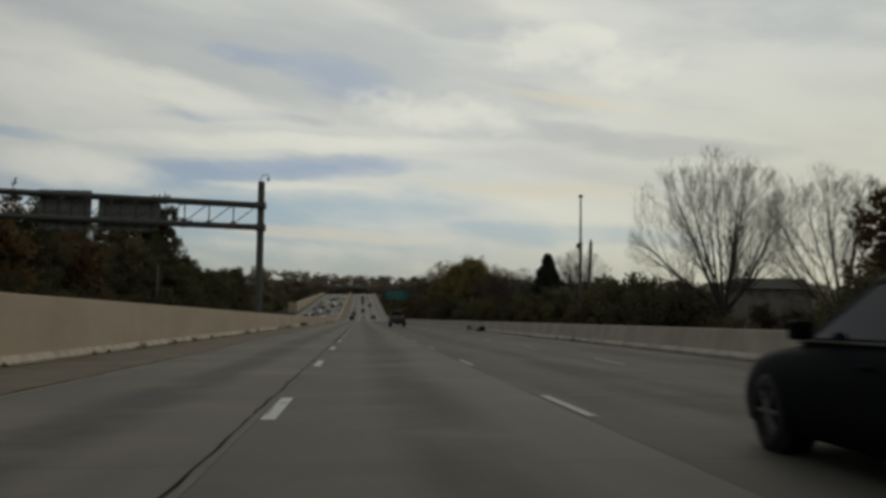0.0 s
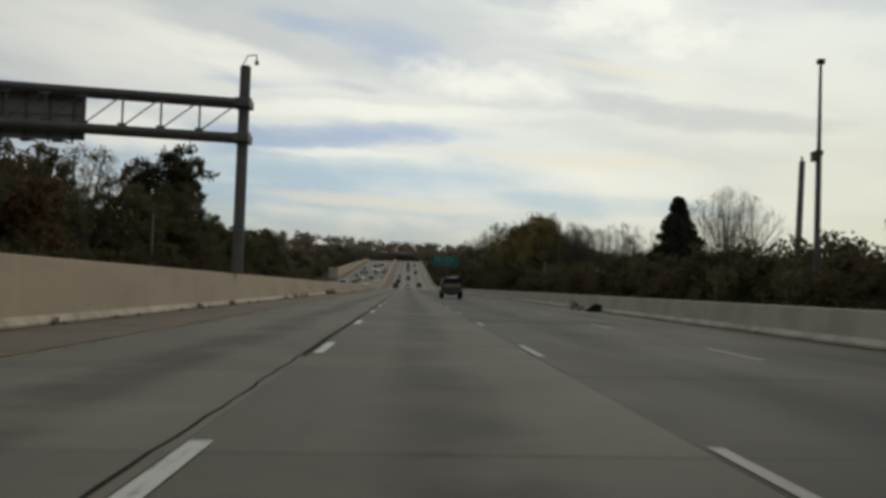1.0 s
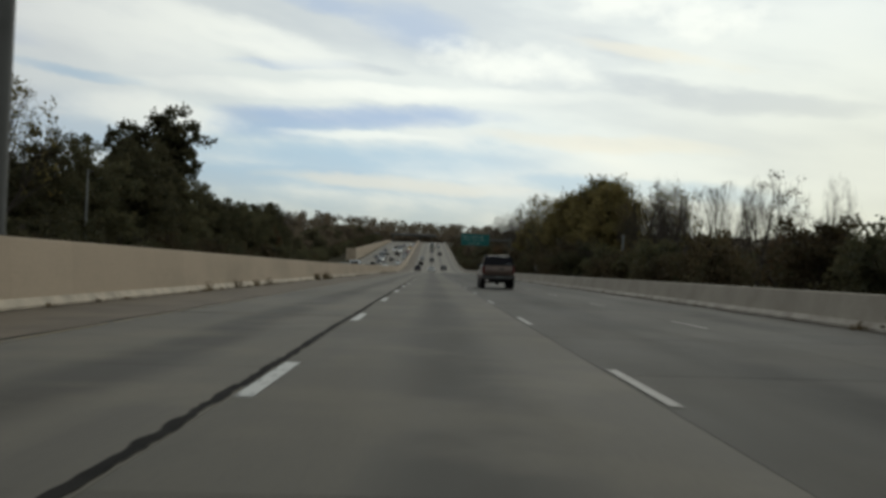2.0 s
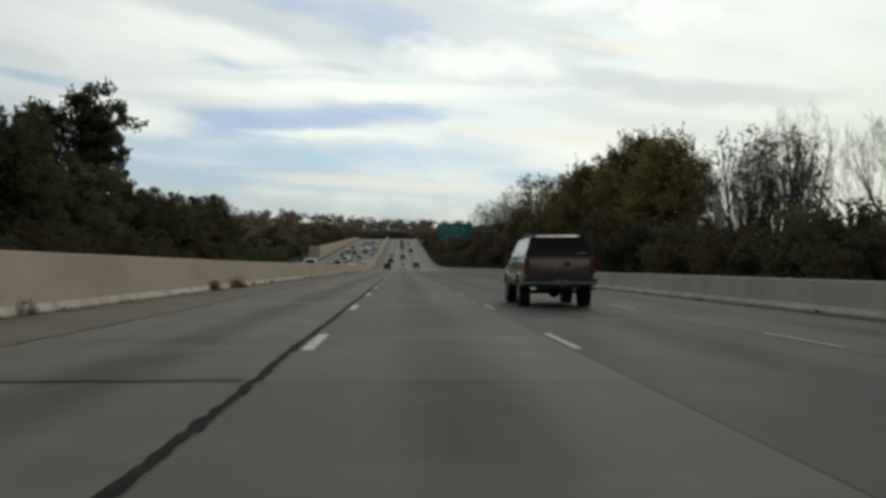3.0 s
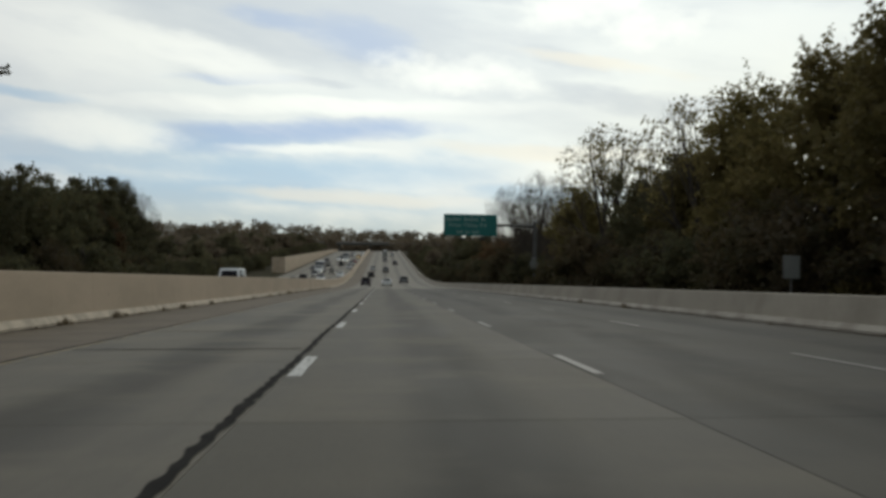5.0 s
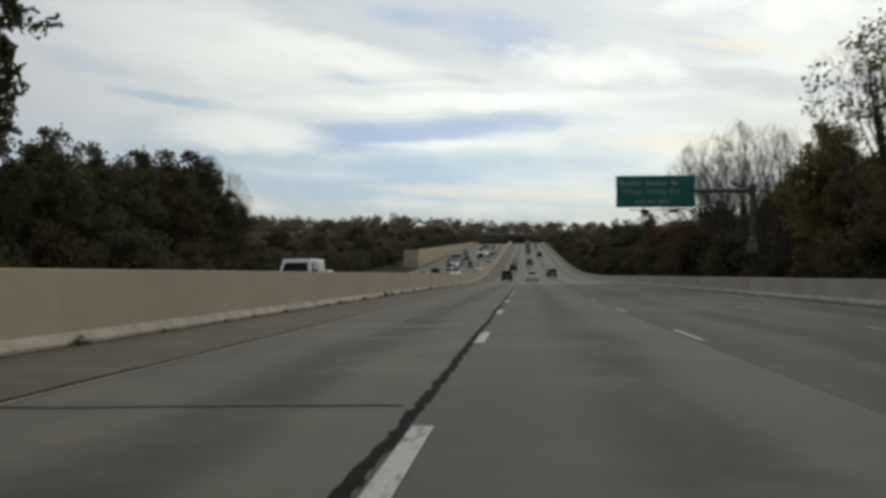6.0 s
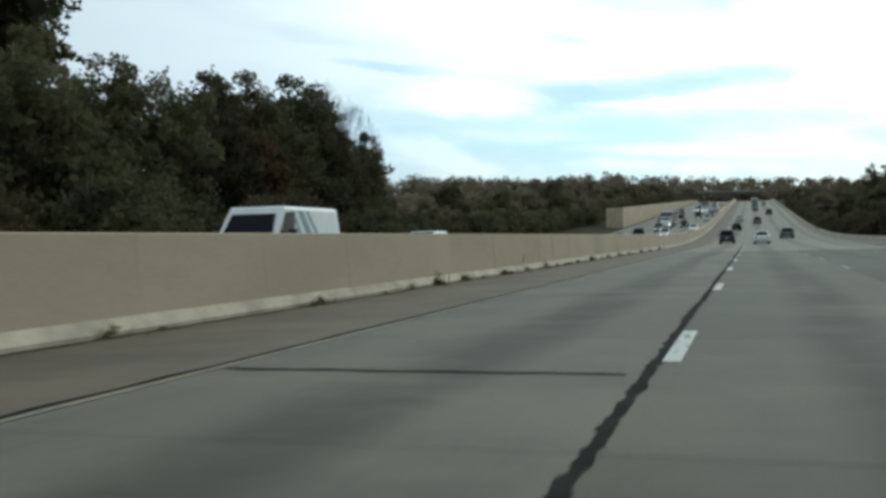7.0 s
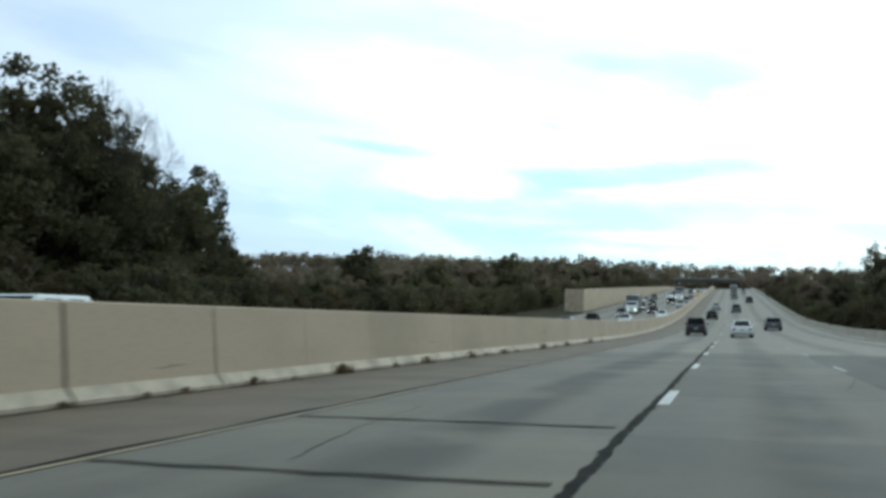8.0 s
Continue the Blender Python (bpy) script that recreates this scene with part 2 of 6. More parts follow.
def lamp_material(name, base, power):
    mat = bpy.data.materials.new(name)
    mat.use_nodes = True
    k = Nodes(mat.node_tree)
    bs = k.n("ShaderNodeBsdfPrincipled", {}, Base_Color=(*base, 1), Roughness=0.2)
    if power:
        k.put(bs, "Emission_Color", (*base, 1))
        k.put(bs, "Emission_Strength", power)
    k.t.links.new(bs.outputs[0], k.n("ShaderNodeOutputMaterial").inputs[0])
    return mat


M_SLAB = concrete_road("road_concrete", (0.115, 0.104, 0.084), (0.046, 0.042, 0.034), 0.09)
M_SLAB_L = concrete_road("paler_lane_concrete", (0.142, 0.128, 0.103), (0.064, 0.057, 0.047), 0.09)
# right lanes: darker concrete, lowered further to carry the windscreen's vignette in its colour
M_SLAB_R = concrete_road("vignetted_lane_concrete", (0.060, 0.055, 0.046), (0.027, 0.025, 0.021), 0.10)
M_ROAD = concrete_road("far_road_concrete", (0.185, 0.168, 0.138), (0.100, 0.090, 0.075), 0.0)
M_BED = material("joint_filler", (0.05, 0.048, 0.045), 0.9, fine=25)
M_SHOULDER = material("gritty_shoulder", (0.150, 0.116, 0.080), 0.85, spots=(0.085, 0.067, 0.047), scale=0.5, amount=0.4, fine=18, bump=0.4)
M_TAR = material("tar_seal", (0.016, 0.015, 0.014), 0.95, spots=(0.035, 0.033, 0.03), scale=3.0, amount=0.3, fine=30, spec=0.05)
# grit colour that also holds the shadow line under the barrier feet
M_GRIT_SHADE = material("dark_grit_and_shade", (0.050, 0.042, 0.032), 0.95, spots=(0.09, 0.075, 0.055), scale=2.5, amount=0.4, fine=30, bump=0.4, spec=0.1)
M_DASH = worn_paint("white_lane_paint", (0.46, 0.45, 0.42), 0.52)
M_DASH_OLD = worn_paint("old_lane_paint", (0.170, 0.164, 0.150), 0.42)
M_YELLOW = worn_paint("yellow_edge_paint", (0.29, 0.225, 0.118), 0.50)
M_BARRIER = material("barrier_concrete", (0.50, 0.397, 0.295), 0.85, spots=(0.33, 0.275, 0.20), scale=0.45, amount=0.24, fine=14, bump=0.2, vary=0.03, streak=(1, 0.4, 1.1))
M_KERB = material("barrier_foot_concrete", (0.58, 0.495, 0.385), 0.85, spots=(0.30, 0.255, 0.20), scale=1.1, amount=0.42, fine=12, bump=0.25, vary=0.03)
M_KERB_R = material("right_foot_concrete", (0.46, 0.42, 0.355), 0.85, spots=(0.24, 0.21, 0.17), scale=0.9, amount=0.4, fine=12, bump=0.25, vary=0.03)
M_BARRIER_R = material("right_barrier_concrete", (0.38, 0.34, 0.275), 0.85, spots=(0.25, 0.22, 0.175), scale=0.6, amount=0.32, fine=14, bump=0.2, vary=0.03)
M_GROUND = material("verge_ground", (0.05, 0.046, 0.026), 0.95, spots=(0.032, 0.027, 0.017), scale=0.2, amount=0.5, fine=4, bump=0.5, spec=0.03)
M_STEEL = material("galvanised_steel", (0.125, 0.125, 0.122), 0.6, 0.35, scale=1.5, amount=0.3, fine=20, bump=0.05)
M_SIGNBACK = material("sign_back_aluminium", (0.21, 0.22, 0.21), 0.6, 0.1, scale=0.8, amount=0.25, fine=10, bump=0.03)
M_GREEN = material("sign_green_sheeting", (0.014, 0.145, 0.135), 0.5, spots=(0.012, 0.12, 0.115), scale=0.6, amount=0.25, fine=8, bump=0.0)
M_SIGNWHITE = material("sign_white_sheeting", (0.24, 0.36, 0.34), 0.5, bump=0.0, amount=0.2)
M_WOODPOLE = material("weathered_pole", (0.16, 0.14, 0.12), 0.85, scale=3, fine=30)
M_BARK = material("bark", (0.075, 0.062, 0.05), 0.95, spots=(0.045, 0.038, 0.03), scale=3.0, amount=0.4, fine=20, bump=0.5)
M_TWIG = material("brown_twigs", (0.066, 0.054, 0.044), 0.95, spots=(0.045, 0.037, 0.03), scale=2.0, amount=0.4, fine=20, bump=0.0)
L_DARK = leaf_material("dark_leaves", (0.077, 0.079, 0.043), (0.099, 0.090, 0.046), (0.115, 0.098, 0.048))
L_OLIVE = leaf_material("olive_leaves", (0.150, 0.130, 0.050), (0.190, 0.155, 0.060), (0.205, 0.158, 0.064))
L_RUST = leaf_material("rusty_leaves", (0.125, 0.082, 0.041), (0.148, 0.086, 0.043), (0.105, 0.078, 0.040))
L_FIR = leaf_material("fir_needles", (0.030, 0.044, 0.025), (0.040, 0.055, 0.030), (0.051, 0.061, 0.034))
# both far leaf sets are lightened so that aerial haze lies in their colour
L_FAR = leaf_material("hazed_far_woods_leaves", (0.145, 0.122, 0.084), (0.175, 0.136, 0.095), (0.185, 0.145, 0.100))
L_FAR_GREEN = leaf_material("hazed_far_green_leaves", (0.105, 0.105, 0.062), (0.130, 0.116, 0.066), (0.145, 0.122, 0.070))
L_WEED = leaf_material("dry_weeds", (0.155, 0.112, 0.064), (0.12, 0.095, 0.05), (0.18, 0.13, 0.075))
L_BRUSH = leaf_material("dry_brush", (0.088, 0.068, 0.037), (0.068, 0.063, 0.032), (0.110, 0.080, 0.044))
M_RUBBER = material("tyre_rubber", (0.018, 0.018, 0.018), 0.85, fine=30, amount=0.2)
M_ALLOY = material("alloy_wheel", (0.42, 0.42, 0.42), 0.35, 0.8, amount=0.2)
M_WELL = material("wheel_well_black", (0.008, 0.008, 0.008), 0.95, bump=0)
M_TRIM = material("black_trim", (0.02, 0.02, 0.02), 0.5, bump=0)
M_CHROME = material("bumper_chrome", (0.15, 0.15, 0.145), 0.45, 0.6, amount=0.2, bump=0)
M_GLASS = glass_material("dark_tinted_glass", (0.005, 0.005, 0.008), 0.12, 0.12)
M_GLASS_L = glass_material("clear_car_glass", (0.02, 0.026, 0.032), 0.04, 0.75)
M_GLASS_D = glass_material("dim_car_glass", (0.006, 0.012, 0.020), 0.08, 0.16)
M_SHED = material("weathered_boards", (0.22, 0.205, 0.18), 0.9, spots=(0.10, 0.09, 0.075), scale=1.2, amount=0.45, fine=14)
M_SHINGLE = material("old_shingles", (0.06, 0.055, 0.05), 0.9, fine=12)
M_PARAPET = material("pale_parapet_concrete", (0.26, 0.25, 0.23), 0.9, scale=0.3, amount=0.35, fine=6)
M_OVERPASS = material("dark_bridge_concrete", (0.13, 0.13, 0.125), 0.9, scale=0.3, amount=0.35, fine=6)
M_TAIL = lamp_material("tail_lamp_red", (0.080, 0.008, 0.010), 0)
M_HEAD = lamp_material("headlamp_on", (1.0, 0.95, 0.85), 2.0)
M_TAN_DULL = material("smoked_lens", (0.16, 0.05, 0.04), 0.4, bump=0)
M_PLATE = material("plate_white", (0.5, 0.52, 0.5), 0.5, bump=0)
M_BAR = material("dark_marking", (0.05, 0.055, 0.065), 0.6, bump=0)


def paint(name, base, metal=0.1, coat=0.3):
    return material(name, base, 0.45, metal, scale=1.2, amount=0.15, fine=30, bump=0.0, coat=coat, spec=0.3)


P_TAN = material("tan_metallic_paint", (0.135, 0.096, 0.078), 0.32, 0.35, scale=1.2, amount=0.15, fine=30, bump=0.0, coat=0.5, spec=0.4)
# paler than the body paint, so the sky's highlight is partly in the colour
P_FLARE = paint("tan_highlight_paint", (0.17, 0.13, 0.105), 0.1, 0.9)
P_TAN_LOW = material("tan_lower_paint", (0.095, 0.078, 0.066), 0.45, 0.2, scale=1.2, amount=0.25, fine=30, bump=0.0, coat=0.2)
P_BLACK = material("black_paint", (0.004, 0.005, 0.007), 0.6, 0.0, scale=1.2, amount=0.15, fine=30, bump=0.0, spec=0.03)
P_WHITE = paint("white_paint", (0.72, 0.74, 0.75), 0.0)
P_NAVY = paint("dark_plum_paint", (0.028, 0.022, 0.034))
P_GREY = paint("grey_paint", (0.10, 0.105, 0.115))
P_SILVER = paint("silver_paint", (0.42, 0.43, 0.44))
P_RED = paint("red_paint", (0.22, 0.03, 0.03))
P_YELLOW = paint("yellow_paint", (0.55, 0.33, 0.05))

# ---------------------------------------------------------------- mesh helpers


def mesh_of(name, verts, faces, mats, smooth=False, idx=None):
    me = bpy.data.meshes.new(name)
    me.from_pydata([tuple(v) for v in verts], [], faces)
    for m in mats if isinstance(mats, (list, tuple)) else [mats]:
        me.materials.append(m)
    if idx is not None:
        me.polygons.foreach_set("material_index", idx)
    if smooth:
        me.polygons.foreach_set("use_smooth", [True] * len(me.polygons))
    me.update()
    return me


def part(name, bm, mat, parent=None, label="", smooth=False):
    """Links a bmesh as one mesh object under a thing or a part."""
    bmesh.ops.recalc_face_normals(bm, faces=bm.faces)
    me = bpy.data.meshes.new(name)
    bm.to_mesh(me)
    bm.free()
    me.materials.append(mat)
    if smooth:
        me.polygons.foreach_set("use_smooth", [True] * len(me.polygons))
    ob = new(name, me)
    ob.parent = parent
    return tagged(ob, label)


def box(bm, x0, x1, y0, y1, z0, z1, bevel=0.0):
    c = bmesh.ops.create_cube(bm, size=1.0, matrix=Matrix.Translation(((x0 + x1) / 2, (y0 + y1) / 2, (z0 + z1) / 2)) @ Matrix.Diagonal((x1 - x0, y1 - y0, z1 - z0, 1)))
    if bevel:
        es = list({e for v in c["verts"] for e in v.link_edges})
        bmesh.ops.bevel(bm, geom=es, offset=bevel, segments=2, affect="EDGES", profile=0.5)
    return bm


def boxed(*a, **k):
    return box(bmesh.new(), *a, **k)


def rod(bm, a, b, r0, r1=None, n=10):
    a, b = Vector(a), Vector(b)
    d = b - a
    m = Matrix.Translation((a + b) / 2) @ d.to_track_quat("Z", "Y").to_matrix().to_4x4()
    bmesh.ops.create_cone(bm, cap_ends=True, segments=n, radius1=r0, radius2=r0 if r1 is None else r1, depth=d.length, matrix=m)
    return bm


def rodded(*a, **k):
    return rod(bmesh.new(), *a, **k)


def empty(name, m=None):
    ob = new(name)
    ob.empty_display_size = 0.2
    if m is not None:
        ob.matrix_basis = m
    return ob


# ---------------------------------------------------------------- the lie of the land
CROSS = 0.016


def rise(y):
    """The road's long profile: level, a sag, then a 5 per cent climb to a crest."""
    if y < 320:
        return 0.0
    if y < 450:
        return 0.05 * (y - 320) ** 2 / 260
    if y < 740:
        return 3.25 + 0.05 * (y - 450)
    t = min(y - 740, 120)
    return 17.75 + 0.05 * t - 0.05 * t * t / 240


def road_z(x, y):
    return rise(y) + CROSS * max(-30.0, min(14.0, x))


def strip(name, x0, x1, y0, y1, lift, mat, step=20.0):
    """A ribbon of the road's surface."""
    ys = list(np.arange(y0, y1, step)) + [y1]
    v, f = [], []
    for y in ys:
        v += [(x0, y, road_z(x0, y) + lift), (x1, y, road_z(x1, y) + lift)]
    for i in range(len(ys) - 1):
        f.append((2 * i, 2 * i + 1, 2 * i + 3, 2 * i + 2))
    return new(name, mesh_of(name, v, f, mat))


def extruded(name, outline, y0, y1, mat, step=25.0, shift=None):
    """An (x, z) outline drawn along the road."""
    ys = list(np.arange(y0, y1, step)) + [y1]
    n = len(outline)
    v, f = [], []
    for y in ys:
        for x, z in outline:
            v.append((x, y, road_z(x, y) + z + (shift(y) if shift and z > 0.5 else 0.0)))
    for i in range(len(ys) - 1):
        for j in range(n):
            a, b = i * n + j, i * n + (j + 1) % n
            f.append((a, b, b + n, a + n))
    f += [tuple(range(n)), tuple(reversed(range((len(ys) - 1) * n, len(ys) * n)))]
    return mesh_of(name, v, f, mat)

# ---------------------------------------------------------------- ground and road
def ground_z(x, y):
    z = rise(y) + CROSS * max(-30.0, min(14.0, x)) - 0.12
    if x > 12:
        z += 0.25 * min(1.0, (x - 12) / 6) + 0.02 * max(0.0, min(x - 18, 60))
    if x < -30:
        z += 0.06 * max(0.0, min(-30 - x, 60))
    back = max(0.0, min(1.0, (y - 885) / 90))
    z += 9.0 * back * back * (3 - 2 * back)
    far = max(0.0, math.hypot(x, max(0.0, y - 900)) - 150) / 1000
    z += 14 * far * (0.6 + 0.4 * math.sin(x * 0.004 + y * 0.003))
    return z


xs = [-3000, -1500, -700, -350, -180, -110, -80, -62, -50, -42, -36, -31, -28, -20, -9, 0, 10.5, 12.5, 15, 18, 23, 30, 40, 55, 80, 120, 200, 380, 750, 1500, 3000]
ys = [-1500, -600, -250, -120, -60] + list(range(-30, 340, 30)) + list(range(340, 900, 20)) + [920, 940, 960, 980, 1050, 1200, 1500, 2000, 3000, 4500]
gv = [(x, y, ground_z(x, y)) for y in ys for x in xs]
nx = len(xs)
gf = [(j * nx + i, j * nx + i + 1, (j + 1) * nx + i + 1, (j + 1) * nx + i) for j in range(len(ys) - 1) for i in range(nx - 1)]
tagged(new("ground", mesh_of("ground", gv, gf, M_GROUND)), "dull brown and green grass verge and wooded land", "ground", kind="structure")

Y0, Y1 = -60.0, 860.0
LINE_L, LANE = -1.005, 3.66                 # the dashed line beside the camera's lane, and the lane width
LINES = [LINE_L, LINE_L + LANE, LINE_L + 2 * LANE]
SEAM_S = -5.28                              # seam between the left lane and its shoulder
WALL_L, WALL_R = -8.36, 10.13               # faces of the barriers at the ground
DASH_Y, DASH_STEP, DASH_LEN = 9.63, 12.192, 3.05

road = tagged(strip("road", SEAM_S, WALL_R + 0.02, Y0, Y1, -0.02, M_BED), "grey worn concrete motorway carriageway", "road", kind="structure")
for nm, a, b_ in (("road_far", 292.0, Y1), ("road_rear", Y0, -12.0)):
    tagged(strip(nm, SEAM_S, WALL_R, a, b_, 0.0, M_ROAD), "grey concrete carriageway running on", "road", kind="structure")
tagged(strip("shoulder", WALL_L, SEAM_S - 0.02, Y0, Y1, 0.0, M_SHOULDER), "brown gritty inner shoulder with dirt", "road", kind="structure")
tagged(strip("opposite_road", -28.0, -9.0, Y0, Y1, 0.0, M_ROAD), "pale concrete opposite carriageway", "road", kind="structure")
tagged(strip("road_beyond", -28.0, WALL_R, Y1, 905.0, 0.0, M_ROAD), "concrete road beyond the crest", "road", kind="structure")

# lane slabs, each an own piece
rng = random.Random(5)
lanes_x = [(SEAM_S, LINE_L - 0.12), (LINE_L - 0.12, LINE_L + LANE - 0.1), (LINE_L + LANE - 0.1, LINE_L + 2 * LANE - 0.1), (LINE_L + 2 * LANE - 0.1, WALL_R)]
SLAB = 6.08
for x0, x1 in lanes_x:
    wd, g = x1 - x0, 0.003
    vv = [(g, g, CROSS * g), (wd - g, g, CROSS * (wd - g)), (wd - g, SLAB - g, CROSS * (wd - g)), (g, SLAB - g, CROSS * g)]
    inner = [(a + s1 * 0.006, b_ + s2 * 0.006, c + 0.004) for (a, b_, c), (s1, s2) in zip(vv, ((1, 1), (-1, 1), (-1, -1), (1, -1)))]
    low = [(a, b_, c - 0.019) for a, b_, c in vv]
    allv = low + vv + inner
    ff = [(8, 9, 10, 11)] + [(4 + i, 4 + (i + 1) % 4, 8 + (i + 1) % 4, 8 + i) for i in range(4)] + [(i, (i + 1) % 4, 4 + (i + 1) % 4, 4 + i) for i in range(4)]
    me = mesh_of("slab", allv, ff, M_SLAB_L if x0 < -3 else M_SLAB if x0 < 2 else M_SLAB_R)
    y = -12.0
    while y < 292.0:
        ob = new("slab", me)
        ob.parent = road
        ob.location = (x0, y, CROSS * x0 + rng.uniform(-0.0015, 0.0015) - 0.004)
        y += SLAB


def ribbon(name, pts, width, lift, mat, label, parent=None, jag=0.0, seed=1):
    """An uneven band of sealing tar along points on the road."""
    r = random.Random(seed)
    v, f = [], []
    for i, (x, y) in enumerate(pts):
        x2, y2 = pts[min(i + 1, len(pts) - 1)]
        x1, y1 = pts[max(i - 1, 0)]
        d = Vector((x2 - x1, y2 - y1))
        d.normalize()
        nrm = Vector((-d.y, d.x))
        wl, wr = width / 2 * (1 + r.uniform(-jag, jag)), width / 2 * (1 + r.uniform(-jag, jag))
        for s, ww in ((1, wl), (-1, wr)):
            px, py = x + nrm.x * ww * s, y + nrm.y * ww * s
            v.append((px, py, road_z(px, py) + lift))
    for i in range(len(pts) - 1):
        f.append((2 * i, 2 * i + 1, 2 * i + 3, 2 * i + 2))
    ob = new(name, mesh_of(name, v, f, mat))
    ob.parent = parent
    return tagged(ob, label)


# the broad tar seam left of the dashes, and the thin one along the shoulder
r2 = random.Random(9)
ribbon("tar_seam", [(LINE_L - 0.19 + 0.05 * max(0.0, min(1.0, (y - 180) / 30)) + 0.014 * math.sin(y * 0.45) + 0.004 * math.sin(y * 2.3) + r2.uniform(-0.009, 0.009), y) for y in np.arange(45.5, 420, 0.16)], 0.105, 0.007, M_TAR, "broad uneven black tar seam", road, 0.5, 3)
ribbon("tar_seam", [(LINE_L - 0.22 + r2.uniform(-0.02, 0.02), y) for y in np.arange(-30, 46, 0.6)], 0.030, 0.007, M_TAR, "thin dark seam", road, 0.6, 4)
ribbon("tar_seam", [(SEAM_S + 0.02 + r2.uniform(-0.03, 0.03), y) for y in np.arange(-30, 420, 0.8)], 0.085, 0.007, M_TAR, "thin dark seam along the shoulder", road, 0.5, 6)
# dirt washed against the feet of the barriers, with their shadow line painted in
ribbon("dirt_line", [(WALL_L + 0.10 + r2.uniform(-0.03, 0.03), y) for y in np.arange(-20, 330, 0.5)], 0.17, 0.006, M_GRIT_SHADE, "dark grit, leaf litter and painted shadow line at the foot", bpy.data.objects["shoulder"], 0.6, 61)
ribbon("dirt_line", [(WALL_R - 0.16 + r2.uniform(-0.04, 0.04), y) for y in np.arange(-20, 330, 0.5)], 0.24, 0.0075, M_GRIT_SHADE, "dark grit, leaf litter and painted shadow line at the foot", road, 0.5, 62)
# cross joints sealed with tar in the left lane
for n_, y in enumerate((58.2, 84.6, 103.7, 115.7, 133.5, 139.3, 150.9, 173.0, 178.9, 196.8, 209.4, 228.2, 240.2, 258.2, 262.3, 281.0)):
    pts = [(LINE_L - 0.3 - i * 0.25, y + r2.uniform(-0.03, 0.03)) for i in range(16)]
    ribbon("tar_joint", pts, 0.10 if n_ % 3 else 0.065, 0.0078, M_TAR, "sealed cross joint", road, 0.4, 20 + n_)
for n_, (y, x0, x1, wd) in enumerate(((63.2, 2.6, 7.4, 1.9), (96.0, 2.9, 6.0, 0.08), (148.0, 2.9, 6.0, 0.06))):
    ribbon("repair_band", [(x0 + (x1 - x0) * i / 14, y + r2.uniform(-0.06, 0.06)) for i in range(15)], wd, 0.0072, M_TAR if wd < 0.5 else material("asphalt_patch", (0.048, 0.046, 0.043), 0.9, spots=(0.075, 0.072, 0.066), scale=0.9, amount=0.4, fine=25), "darker repair band across the lane", road, 0.25, 50 + n_)

# lane dashes
for li, x in enumerate(LINES):
    mat = M_DASH if li < 1 else M_DASH_OLD
    wd = (0.17, 0.12, 0.09)[li]
    for kk in range(-3, 62):
        y = DASH_Y + DASH_STEP * kk
        v = [(x + sx * wd / 2, y + sy, road_z(x + sx * wd / 2, y + sy) + 0.009) for sx, sy in ((-1, 0), (1, 0), (1, DASH_LEN), (-1, DASH_LEN))]
        ob = new("lane_dash", mesh_of("lane_dash", v, [(0, 1, 2, 3)], mat))
        ob.parent = road
ribbon("edge_line", [(SEAM_S + 0.135, y) for y in np.arange(-30, 420, 4.0)], 0.075, 0.0085, M_YELLOW, "faded yellow edge line", road)
for x in (-12.9, -16.6, -20.3):
    for kk in range(-3, 60):
        y = DASH_Y + DASH_STEP * kk + 3
        v = [(x + sx * 0.06, y + sy, road_z(x, y + sy) + 0.009) for sx, sy in ((-1, 0), (1, 0), (1, DASH_LEN), (-1, DASH_LEN))]
        ob = new("lane_dash", mesh_of("lane_dash", v, [(0, 1, 2, 3)], M_DASH))
        ob.parent = bpy.data.objects["opposite_road"]


# ---------------------------------------------------------------- barriers, built of cast panels
def taller(y):
    return 0.45 * max(0.0, 1 - y / 150.0) if y < 150 else 0.0


SAFETY_L = [(WALL_L, 0.0), (WALL_L, 0.06), (WALL_L - 0.14, 0.23), (WALL_L - 0.25, 1.37), (WALL_L - 0.27, 1.386), (WALL_L - 0.53, 1.386), (WALL_L - 0.55, 1.37), (WALL_L - 0.63, 0.30), (WALL_L - 0.8, 0.08), (WALL_L - 0.8, 0.0)]
FOOT_L = [(WALL_L + 0.012, 0.0), (WALL_L + 0.012, 0.062), (WALL_L - 0.128, 0.232), (WALL_L - 0.3, 0.23), (WALL_L - 0.3, 0.0)]
SAFETY_R = [(WALL_R, 0.0), (WALL_R, 0.06), (WALL_R + 0.10, 0.18), (WALL_R + 0.25, 0.77), (WALL_R + 0.27, 0.785), (WALL_R + 0.45, 0.785), (WALL_R + 0.47, 0.77), (WALL_R + 0.47, 0.0)]


